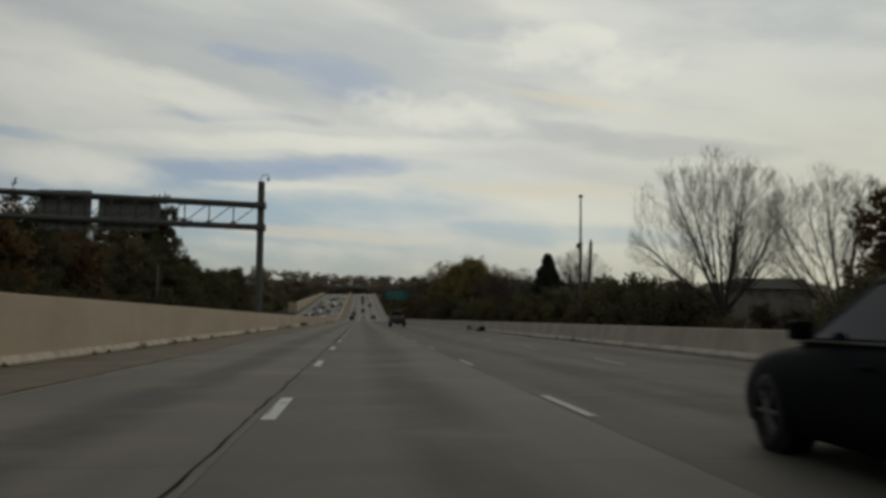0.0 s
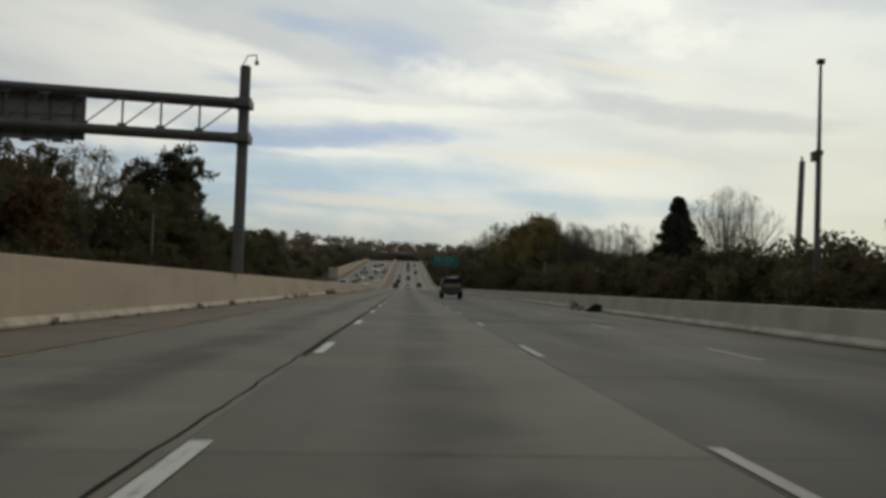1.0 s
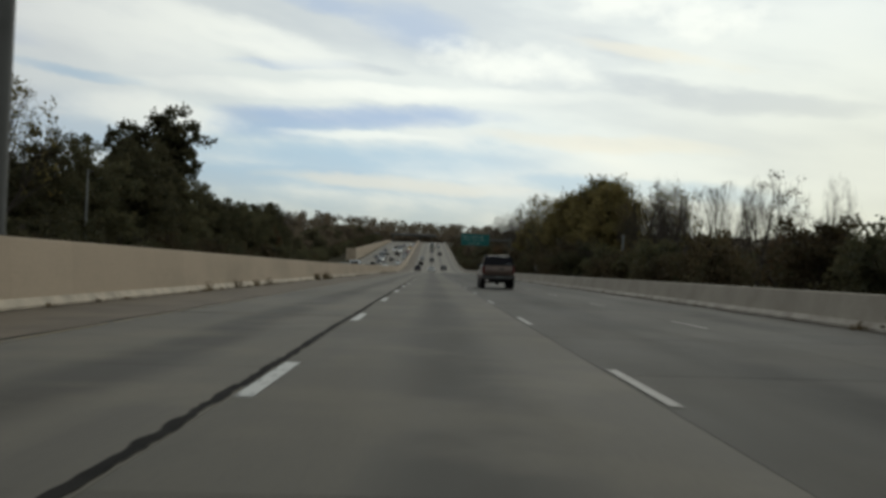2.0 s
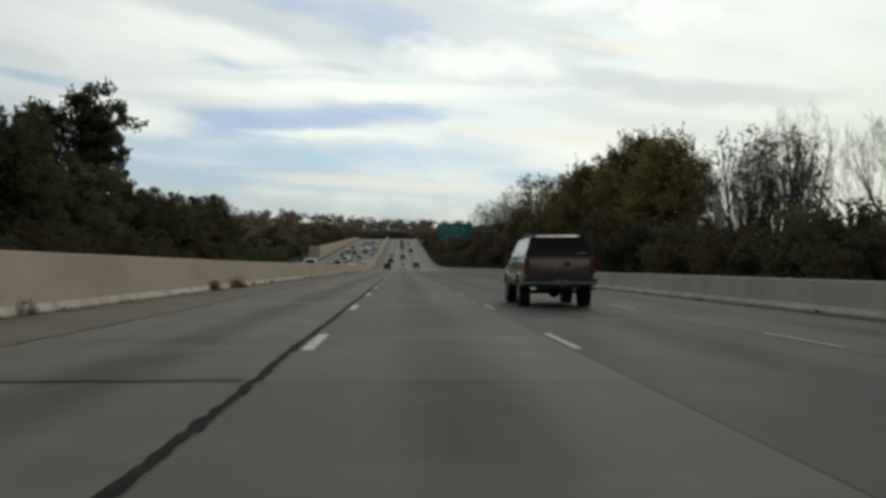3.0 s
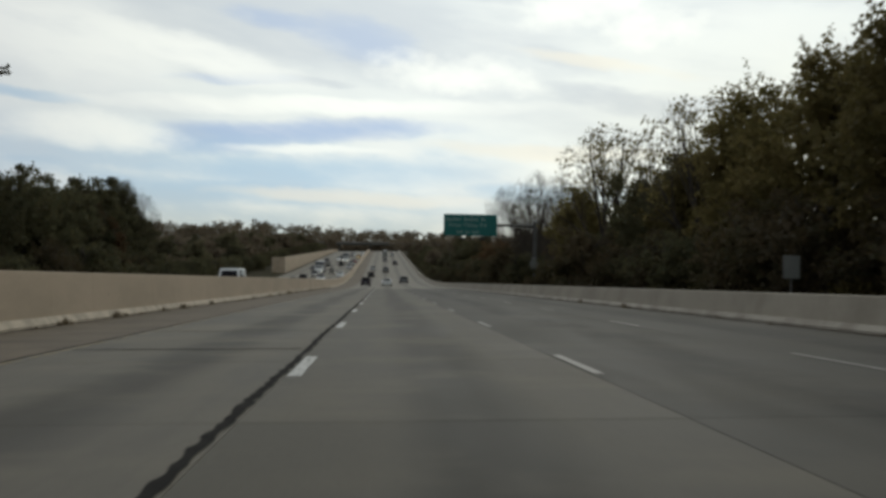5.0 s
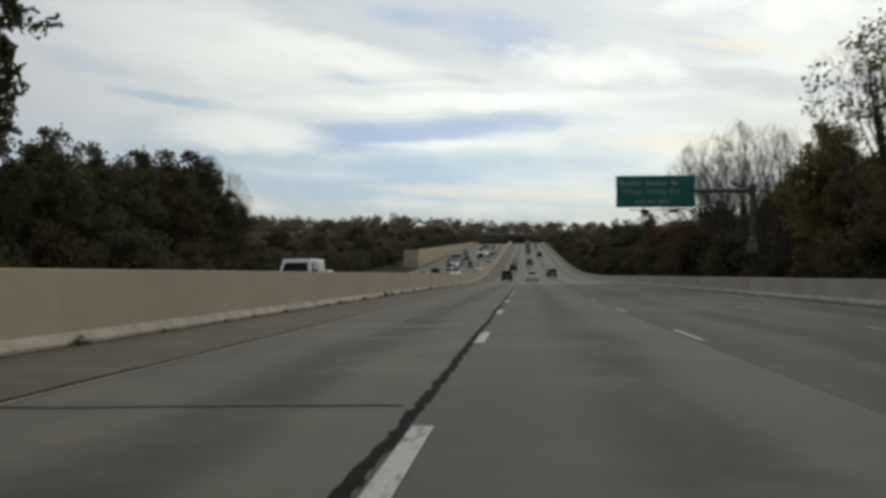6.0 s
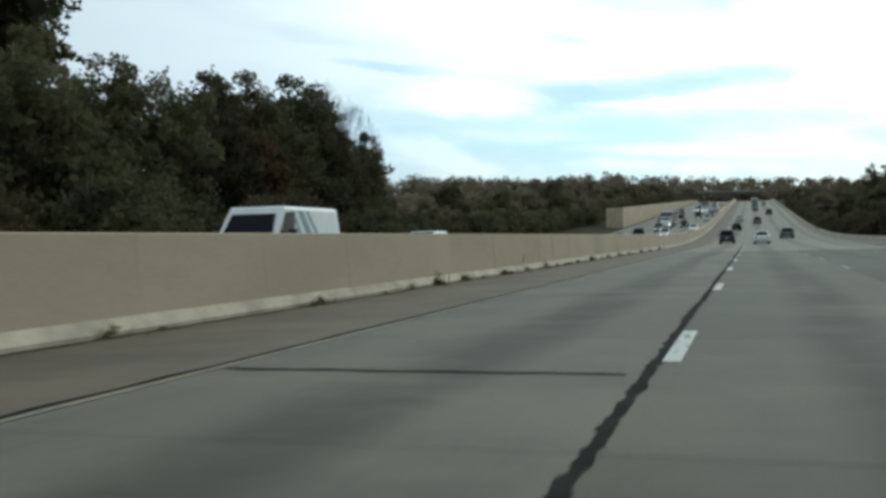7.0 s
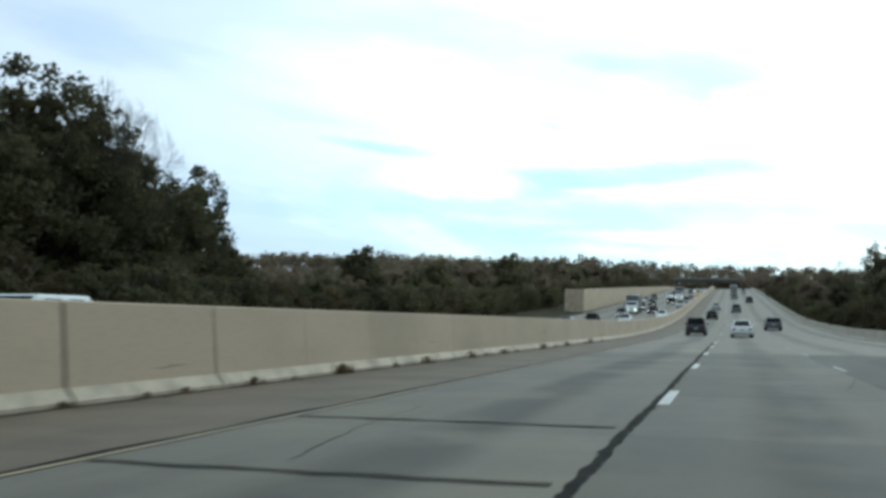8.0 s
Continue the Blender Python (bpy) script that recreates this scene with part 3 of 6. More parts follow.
def barrier(name, outline, mat, panel, label, foot=None, shift=None, foot_mat=None, open_at=()):
    """One barrier of cast panels with open joints between them."""
    root = tagged(empty(name), label, "barrier", kind="structure")
    tops = [x for x, z in outline if z > 0.6]
    mid = (min(tops) + max(tops)) / 2
    core = [(x + (-0.015 if x > mid else 0.015), z - (0.03 if z > 0.5 else 0)) for x, z in outline]
    tagged(new("core", extruded("core", core, -59.0, Y1, M_BED, 20.0, shift)), "dark joint filler").parent = root
    y, r = -60.6, random.Random(len(name))
    while y < Y1:
        step = panel if y < 400 else panel * 8
        for joint in open_at:
            if abs(y + panel - joint) < panel / 2:
                step = joint - y
        gap = open_at[y] if y in open_at else r.choice((0.003, 0.003, 0.004, 0.006, 0.012))
        ob = new("panel", extruded("panel", outline, y + gap, y + step - 0.003, mat, 20.0, shift))
        ob.parent = root
        if foot:
            ob2 = new("panel_foot", extruded("panel_foot", foot, y + gap, y + step - 0.003, foot_mat or M_KERB, 20.0))
            ob2.parent = ob
        y = round(y + step, 3)
    return root


barrier("wall_left", SAFETY_L, M_BARRIER, 3.8, "tall tan concrete median barrier with stained pale foot", FOOT_L, taller, open_at={252.17: 0.045, 262.46: 0.075, 266.48: 0.05})
barrier("wall_right", SAFETY_R, M_BARRIER_R, 6.1, "low grey concrete safety barrier along the right edge", [(WALL_R - 0.012, 0.0), (WALL_R - 0.012, 0.062), (WALL_R + 0.085, 0.182), (WALL_R + 0.3, 0.18), (WALL_R + 0.3, 0.0)], None, M_KERB_R)

# retaining wall beyond the opposite carriageway, on the climb
root = tagged(empty("wall_far"), "pale concrete retaining wall on the far slope", "wall", kind="structure")
y = 456.0
while y < 800:
    h = 4.6 * max(0.25, 1 - (y - 456) / 420)
    ob = new("panel", extruded("panel", [(-29.0, -0.3), (-29.0, h), (-29.6, h), (-29.6, -0.3)], y + 0.05, y + 11.9, M_BARRIER, 12.0))
    ob.parent = root
    y += 12.0
end = part("end_wall", boxed(-33.0, -29.0, 455.4, 456.0, road_z(-29, 456) - 0.4, road_z(-29, 456) + 4.6, bevel=0.05), M_BARRIER, root)

for x in (-32.6, -31.4, -30.2, -29.2):
    part("pilaster", boxed(x - 0.22, x + 0.22, 455.22, 455.45, road_z(-29, 456) - 0.4, road_z(-29, 456) + 4.45, bevel=0.03), M_KERB, end)

# overpass on the crest
over = tagged(empty("overpass"), "dark far overpass across the crest of the road", "bridge", kind="structure")
zc = rise(840)
part("deck", boxed(-64, 30, 842, 852, zc + 4.9, zc + 6.2, bevel=0.1), M_OVERPASS, over)
part("parapet", boxed(-64, 30, 841.6, 841.9, zc + 6.2, zc + 7.1), M_PARAPET, over)
for x in (-30, -8.6, 12):
    part("pier", boxed(x - 0.6, x + 0.6, 845, 849, zc - 0.5, zc + 4.9, bevel=0.1), M_OVERPASS, over)


# fine cracks in the slabs, and tyre scuffs and spalled spots on the tall barrier
rc = random.Random(31)
for n_ in range(20):
    x0, y0 = rc.uniform(SEAM_S + 0.4, WALL_R - 0.6), rc.uniform(8, 300)
    dx, dy = (rc.uniform(0.04, 0.12), rc.uniform(-0.05, 0.05)) if n_ % 2 else (rc.uniform(-0.03, 0.03), rc.uniform(0.12, 0.3))
    pts = [(x0, y0)]
    for i in range(rc.randint(10, 24)):
        pts.append((pts[-1][0] + dx + rc.uniform(-0.04, 0.04), pts[-1][1] + dy + rc.uniform(-0.06, 0.06)))
    pts = [p for p in pts if SEAM_S + 0.2 < p[0] < WALL_R - 0.2]
    if len(pts) > 4:
        ribbon("crack", pts, rc.uniform(0.006, 0.012), 0.0065, M_TAR, "", road, 0.6, 100 + n_)
M_SCUFF = material("barrier_scuff", (0.095, 0.082, 0.066), 0.9, scale=4.0, amount=0.4, fine=30, bump=0)
wall_left = bpy.data.objects["wall_left"]


def scuff(y, z, length, tilt, width, seed):
    """A worn mark on the barrier's road face."""
    r = random.Random(seed)
    v, f = [], []
    for i in range(9):
        t = i / 8
        yy, zz = y + length * t * math.cos(tilt), z + length * t * math.sin(tilt) + r.uniform(-0.01, 0.01)
        ww = width * (0.25 + math.sin(math.pi * t)) * r.uniform(0.6, 1.2) / 2
        for s in (1, -1):
            z2 = max(0.25, zz + s * ww * math.cos(tilt))
            x2 = WALL_L - 0.14 - 0.11 * (z2 - 0.23) / 1.14 + 0.004
            v.append((x2, yy - s * ww * math.sin(tilt), road_z(x2, yy) + z2))
    for i in range(8):
        f.append((2 * i, 2 * i + 1, 2 * i + 3, 2 * i + 2))
    ob = new("scuff_mark", mesh_of("scuff_mark", v, f, M_SCUFF))
    ob.parent = wall_left


scuff(256.42, 0.29, 0.46, 0.75, 0.11, 1)
scuff(245.7, 0.27, 0.6, 0.05, 0.02, 2)
for n_ in range(18):
    scuff(rc.uniform(15, 300), rc.uniform(0.28, 0.75), rc.uniform(0.2, 1.2), rc.uniform(-0.04, 0.05), rc.uniform(0.008, 0.014), 10 + n_)

# ---------------------------------------------------------------- sign gantry over the opposite carriageway
GY = 82.7
gantry = tagged(empty("sign_gantry", pose(WALL_L - 0.20, GY, 0)), "grey steel truss sign gantry standing on the median barrier", "sign gantry")
part("column", rodded((0, 0, 1.455), (0, 0, 12.40), 0.31, 0.285, 20), M_STEEL, gantry, smooth=False)
part("base_flange", rodded((0, 0, 1.457), (0, 0, 1.50), 0.33, None, 20), M_STEEL, gantry)
part("column_cap", rodded((0, 0, 12.40), (0, 0, 12.50), 0.31, 0.20, 20), M_STEEL, gantry)
part("base_plinth", boxed(-1.05, -0.42, -0.6, 0.6, -0.15, 1.43, bevel=0.04), M_BARRIER, gantry, "concrete plinth cast behind the barrier")
for z in (10.45, 8.60):
    for dy in (-0.55, 0.55):
        part("chord", rodded((-22.5, dy, z + (0.75 if z > 10 else 0.55)), (0.0, dy, z), 0.21, None, 14), M_STEEL, gantry)
    part("collar", rodded((0, 0, z - 0.3), (0, 0, z + 0.3), 0.42, None, 20), M_STEEL, gantry)
    part("bracket", boxed(-0.4, 0.4, -0.75, 0.75, z - 0.22, z + 0.22, bevel=0.03), M_STEEL, gantry)
for i in range(11):
    x = -2.2 - 2.0 * i
    zt, zb = 10.45 - 0.75 * x / 22.5, 8.60 - 0.55 * x / 22.5
    part("upright", rodded((x, -0.55, zb), (x, -0.55, zt), 0.055, None, 8), M_STEEL, gantry)
    part("diagonal", rodded((x + 0.05, -0.55, zb + 0.2), (min(x + 1.95, -0.3), -0.55, zt - 0.2), 0.04, None, 8), M_STEEL, gantry)
    part("gusset", boxed(x - 0.22, x + 0.22, -0.60, -0.50, zt - 0.34, zt - 0.12), M_STEEL, gantry)
    part("gusset", boxed(x - 0.22, x + 0.22, -0.60, -0.50, zb + 0.12, zb + 0.34), M_STEEL, gantry)
    part("brace", rodded((x, -0.55, zb), (x - 1.0, 0.55, zb), 0.03, None, 6), M_STEEL, gantry)
part("far_column", rodded((-22.6, 0, -0.6), (-22.6, 0, 12.45), 0.33, 0.29, 18), M_STEEL, gantry)
part("camera_arm", rodded((-0.2, 0, 12.45), (0.1, 0, 13.05), 0.03, None, 8), M_STEEL, gantry)
bm = rodded((0.1, 0, 13.05), (0.55, 0, 13.10), 0.03, None, 8)
rod(bm, (0.55, 0, 13.10), (0.57, 0, 12.80), 0.035, None, 8)
part("camera_arm", bm, M_STEEL, gantry)
part("camera_dome", rodded((0.57, 0, 12.57), (0.57, 0, 12.80), 0.12, 0.09, 12), M_TRIM, gantry)
for x0, x1, zt in ((-13.6, -8.55, 10.95), (-18.5, -14.15, 11.5)):
    sg = part("sign_panel", boxed(x0, x1, 0.85, 0.89, 8.28, zt, bevel=0.01), M_SIGNBACK, gantry, "bare aluminium back of a road sign")
    nst = 4
    for i in range(nst):
        x = x0 + (x1 - x0) * (i + 0.5) / nst
        part("stiffener", boxed(x - 0.06, x + 0.06, 0.76, 0.85, 8.08, zt, bevel=0.01), M_STEEL, sg)
    for z in (8.9, 9.6, 10.4):
        part("rail", boxed(x0 + 0.05, x1 - 0.05, 0.80, 0.85, z - 0.03, z + 0.03), M_STEEL, sg)
    part("light_bracket", boxed(x0 + 0.8, x1 - 0.5, -0.95, -0.85, 8.02, 8.10), M_STEEL, sg)
    for i in range(3):
        x = x0 + 1.0 + (x1 - x0 - 1.8) * i / 2
        part("bracket_arm", boxed(x - 0.04, x + 0.04, -0.95, 0.8, 8.06, 8.14), M_STEEL, sg)
        part("sign_lamp", boxed(x - 0.25, x + 0.25, -1.1, -0.8, 7.90, 8.02, bevel=0.03), M_TRIM, sg)

# ---------------------------------------------------------------- tall camera pole and timber pole on the right
PX, PY = 14.65, 64.1
pole = tagged(empty("camera_pole", pose(PX, PY, ground_z(PX, PY))), "slim tall grey steel pole with a small head", "pole")
part("lower_shaft", rodded((0, 0, 0), (0, 0, 6.1), 0.12, 0.10, 12), M_STEEL, pole)
part("upper_shaft", rodded((0, 0, 6.1), (0, 0, 9.25), 0.075, 0.05, 12), M_STEEL, pole)
part("head", boxed(-0.13, 0.13, -0.10, 0.10, 9.2, 9.38, bevel=0.03), M_TRIM, pole)
part("collar", rodded((0, 0, 6.0), (0, 0, 6.15), 0.15, None, 10), M_STEEL, pole)
part("junction_box", boxed(-0.26, -0.12, -0.1, 0.1, 5.75, 6.1, bevel=0.01), M_STEEL, pole)
part("foot_plate", boxed(-0.25, 0.25, -0.25, 0.25, 0, 0.06), M_STEEL, pole)
wp = tagged(empty("timber_pole", pose(17.0, 71.8, ground_z(17.0, 71.8))), "short leaning weathered timber pole", "pole")
part("shaft", rodded((-0.05, 0, -0.2), (0.15, 0, 6.75), 0.15, 0.12, 12), M_WOODPOLE, wp)
part("insulator", rodded((0.15, 0, 6.75), (0.12, 0, 6.95), 0.04, 0.05, 8), M_TRIM, wp)
lp = tagged(empty("utility_pole", pose(-31.0, 153.0, ground_z(-31, 153))), "thin grey pole before the dark trees", "pole")
part("shaft", rodded((0, 0, -0.2), (0, 0, 9.4), 0.13, 0.09, 10), M_SIGNBACK, lp)
part("top_bracket", boxed(-0.1, 0.5, -0.05, 0.05, 9.2, 9.3, bevel=0.01), M_STEEL, lp)
gp = tagged(empty("grey_post", pose(16.0, 142.3, ground_z(16.0, 142.3))), "short grey post at the edge of the brush", "pole")
part("shaft", rodded((0, 0, -0.2), (0, 0, 4.4 - ground_z(16.0, 142.3)), 0.11, 0.10, 12), M_SIGNBACK, gp)
part("cap", rodded((0, 0, 4.4 - ground_z(16.0, 142.3)), (0, 0, 4.46 - ground_z(16.0, 142.3)), 0.115, 0.06, 12), M_STEEL, gp)

# ---------------------------------------------------------------- green overhead sign on a cantilever
SY = 262.0
cs = tagged(empty("road_sign", pose(16.3, SY, ground_z(16.3, SY))), "green overhead road sign on a grey cantilever arm", "road sign")
zb = -ground_z(16.3, SY)
part("post", rodded((0, 0, 0), (0, 0, 7.7 + zb), 0.24, 0.20, 16), M_STEEL, cs)
part("post_cap", rodded((0, 0, 7.7 + zb), (0, 0, 7.8 + zb), 0.22, 0.1, 16), M_STEEL, cs)
part("arm", rodded((0, 0, 7.22 + zb), (-9.6, 0, 7.22 + zb), 0.17, 0.13, 14), M_STEEL, cs, "thick tapered steel arm")
part("arm_collar", rodded((0, 0, 6.9 + zb), (0, 0, 7.55 + zb), 0.30, None, 16), M_STEEL, cs)
part("arm_flange", rodded((-0.28, 0, 7.22 + zb), (-0.36, 0, 7.22 + zb), 0.27, None, 14), M_STEEL, cs)
for x in (-9.0, -7.0, -5.0):
    part("panel_clamp", boxed(x - 0.06, x + 0.06, -0.20, 0.0, 6.1 + zb, 8.25 + zb), M_STEEL, cs)
panel = part("sign_panel", boxed(-9.85, -4.15, -0.24, -0.20, 6.02 + zb, 8.34 + zb, bevel=0.01), M_GREEN, cs, "dark green sheeting with pale lettering")
bx = -9.55


def bars(row_z, h, words, x_start, parent):
    """Letters that cannot be read, as bars of their size."""
    x = x_start
    for wlen in words:
        for i in range(wlen):
            hh = h if i == 0 else h * (0.72 if i % 3 else 0.95)
            part("letter_bar", boxed(x, x + h * 0.42, -0.247, -0.241, row_z, row_z + hh), M_SIGNWHITE, parent)
            x += h * 0.66
        x += h * 0.7


bars(7.62 + zb, 0.40, (6, 6, 2), bx, panel)
font = bpy.data.curves.new("lettering", "FONT")
font.body, font.size, font.extrude = "West Valley Rd", 0.66, 0.003
lettering = new("lettering_source", font)
bpy.context.view_layer.update()
src = bpy.data.meshes.new_from_object(lettering)
bpy.data.objects.remove(lettering)
whole = bmesh.new()
whole.from_mesh(src)
bmesh.ops.remove_doubles(whole, verts=whole.verts, dist=0.0002)
todo = set(whole.verts)
while todo:
    island, edge_of = set(), [todo.pop()]
    while edge_of:
        p = edge_of.pop()
        island.add(p)
        for e in p.link_edges:
            q = e.other_vert(p)
            if q in todo:
                todo.discard(q)
                edge_of.append(q)
    one = bmesh.new()
    twin = {p: one.verts.new(p.co) for p in island}
    for fc in {fc for p in island for fc in p.link_faces}:
        one.faces.new([twin[p] for p in fc.verts])
    ob = part("letter", one, M_SIGNWHITE, panel)
    ob.matrix_basis = pose(bx + 0.15, -0.246, 6.98 + zb, 90, 0, 0)
whole.free()
bars(6.32 + zb, 0.28, (4, 3, 4), bx + 1.1, panel)
part("light_bar", boxed(-9.0, -4.9, -1.35, -1.27, 5.72 + zb, 5.79 + zb), M_STEEL, cs)
for x in (-7.9, -5.9):
    part("bar_arm", boxed(x - 0.04, x + 0.04, -1.3, -0.1, 5.75 + zb, 5.85 + zb), M_STEEL, cs)
    part("bar_strut", boxed(x - 0.04, x + 0.04, -0.3, -0.2, 5.75 + zb, 6.05 + zb), M_STEEL, cs)
    part("sign_lamp", boxed(x - 0.3, x + 0.3, -1.5, -1.15, 5.56 + zb, 5.72 + zb, bevel=0.03), M_TRIM, cs)
small = tagged(empty("small_sign", pose(16.1, SY - 0.6, ground_z(16.1, SY))), "small weathered grey sign plate on a post", "road sign")
part("plate", boxed(-0.42, 0.42, -0.05, -0.03, 2.35, 3.15, bevel=0.01), M_SIGNBACK, small)
part("upper_plate", boxed(-0.27, 0.27, -0.05, -0.03, 3.2, 3.55, bevel=0.01), M_SIGNBACK, small)
part("post", boxed(-0.04, 0.04, -0.03, 0.03, 0, 3.6), M_STEEL, small)
ms = tagged(empty("small_sign", pose(14.2, 190.0, ground_z(14.2, 190))), "small pale sign plate on a post behind the barrier", "road sign")
part("plate", boxed(-0.3, 0.3, -0.04, -0.02, 1.2, 2.0, bevel=0.01), M_SIGNBACK, ms)
part("post", boxed(-0.03, 0.03, -0.02, 0.02, 0, 2.0), M_STEEL, ms)

# pale shed seen behind the barrier at the start
shed = tagged(empty("shed", pose(28.5, 66.0, ground_z(28.5, 66))), "low pale weathered shed among trees", "building")
part("wall", boxed(-2.2, 2.2, -2, 2, -0.3, 2.9, bevel=0.03), M_SHED, shed)
bm = bmesh.new()
v = [bm.verts.new(p) for p in ((-2.5, -2.3, 2.9), (2.5, -2.3, 2.9), (2.5, 2.3, 2.9), (-2.5, 2.3, 2.9), (-2.5, 0, 3.7), (2.5, 0, 3.7))]
for q in ((0, 1, 5, 4), (3, 4, 5, 2), (0, 4, 3), (1, 2, 5), (0, 3, 2, 1)):
    bm.faces.new([v[i] for i in q])
part("roof", bm, M_SHINGLE, shed)
part("door", boxed(-0.5, 0.5, -2.03, -1.99, -0.2, 1.9), M_SHED, shed)

# ---------------------------------------------------------------- trees


def leaf_cloud(rng_, centres, radii, per, size, flat=0.75):
    """Many small leaf faces gathered round clump centres."""
    c = np.repeat(np.array(centres), per, axis=0)
    rr = np.repeat(np.array(radii), per)
    n = len(c)
    off = rng_.normal(size=(n, 3))
    off /= np.linalg.norm(off, axis=1, keepdims=True)
    off *= (rng_.random(n) ** 0.45)[:, None] * rr[:, None]
    off[:, 2] *= flat
    p = c + off
    a = rng_.normal(size=(n, 3))
    a /= np.linalg.norm(a, axis=1, keepdims=True)
    b = np.cross(a, rng_.normal(size=(n, 3)))
    b /= np.linalg.norm(b, axis=1, keepdims=True)
    s = (size * (0.55 + 0.9 * rng_.random(n)))[:, None]
    v = np.stack([p - a * s * 0.55 - b * s * 0.40, p + a * s * 0.70, p + b * s * 0.55 - a * s * 0.3], 1).reshape(-1, 3)
    return v, np.arange(3 * n).reshape(-1, 3)


def fast_mesh(name, v, f, mat):
    me = bpy.data.meshes.new(name)
    n, k = f.shape
    me.vertices.add(len(v))
    me.vertices.foreach_set("co", np.asarray(v, np.float32).ravel())
    me.loops.add(n * k)
    me.loops.foreach_set("vertex_index", f.astype(np.int32).ravel())
    me.polygons.add(n)
    me.polygons.foreach_set("loop_start", np.arange(0, n * k, k, dtype=np.int32))
    me.materials.append(mat)
    me.update(calc_edges=True)
    me.validate()
    return me


def limb_tubes(segs, sides=5):
    """Tapered tubes for (from, to, radius, radius) segments."""
    v, f = [], []
    for a, b, r0, r1 in segs:
        a, b = np.array(a), np.array(b)
        d = b - a
        d = d / (np.linalg.norm(d) + 1e-9)
        u = np.cross(d, (0.31, 0.87, 0.2))
        u /= np.linalg.norm(u) + 1e-9
        w_ = np.cross(d, u)
        n0 = len(v)
        for p, r in ((a, r0), (b, r1)):
            for i in range(sides):
                t = 2 * math.pi * i / sides
                v.append(p + r * (math.cos(t) * u + math.sin(t) * w_))
        for i in range(sides):
            j = (i + 1) % sides
            f.append((n0 + i, n0 + j, n0 + sides + j, n0 + sides + i))
    return np.array(v), np.array(f)


def grow(rng_, height, trunk, spread, depth, upward, twig, bole=0.20, forks=3):
    """A branching frame: segments and the tips."""
    segs, tips = [], []

    def branch(p, d, length, r, level):
        k = 3 if level < 2 else 2
        for i in range(k):
            d = d + rng_.normal(size=3) * 0.10 + np.array((0, 0, 0.05 * upward))
            d = d / np.linalg.norm(d)
            q = p + d * length / k
            r2_ = max(twig, r * 0.84)
            segs.append((p, q, r, r2_))
            p, r = q, r2_
            if level > 0 and level < depth and rng_.random() < 0.55:
                side = d + rng_.normal(size=3) * 0.55
                branch(p, side / np.linalg.norm(side), length * 0.55, r * 0.5, level + 1)
        if level >= depth:
            tips.append(p)
            return
        for i in range(forks if level == 0 else 3 if level < 2 else 2):
            ang = rng_.uniform(0, 2 * math.pi)
            out = np.array((math.cos(ang), math.sin(ang), 0)) * spread * rng_.uniform(0.6, 1.3)
            nd = d * 0.9 + out + np.array((0, 0, 0.25 * upward))
            branch(p, nd / np.linalg.norm(nd), length * rng_.uniform(0.62, 0.85), r * 0.66, level + 1)

    branch(np.zeros(3), np.array((0, 0, 1.0)), height * bole, trunk, 0)
    top = max(s[1][2] for s in segs)
    k = height / top
    segs = [(a * k, b * k, r0, r1) for a, b, r0, r1 in segs]
    return segs, [t * k for t in tips]


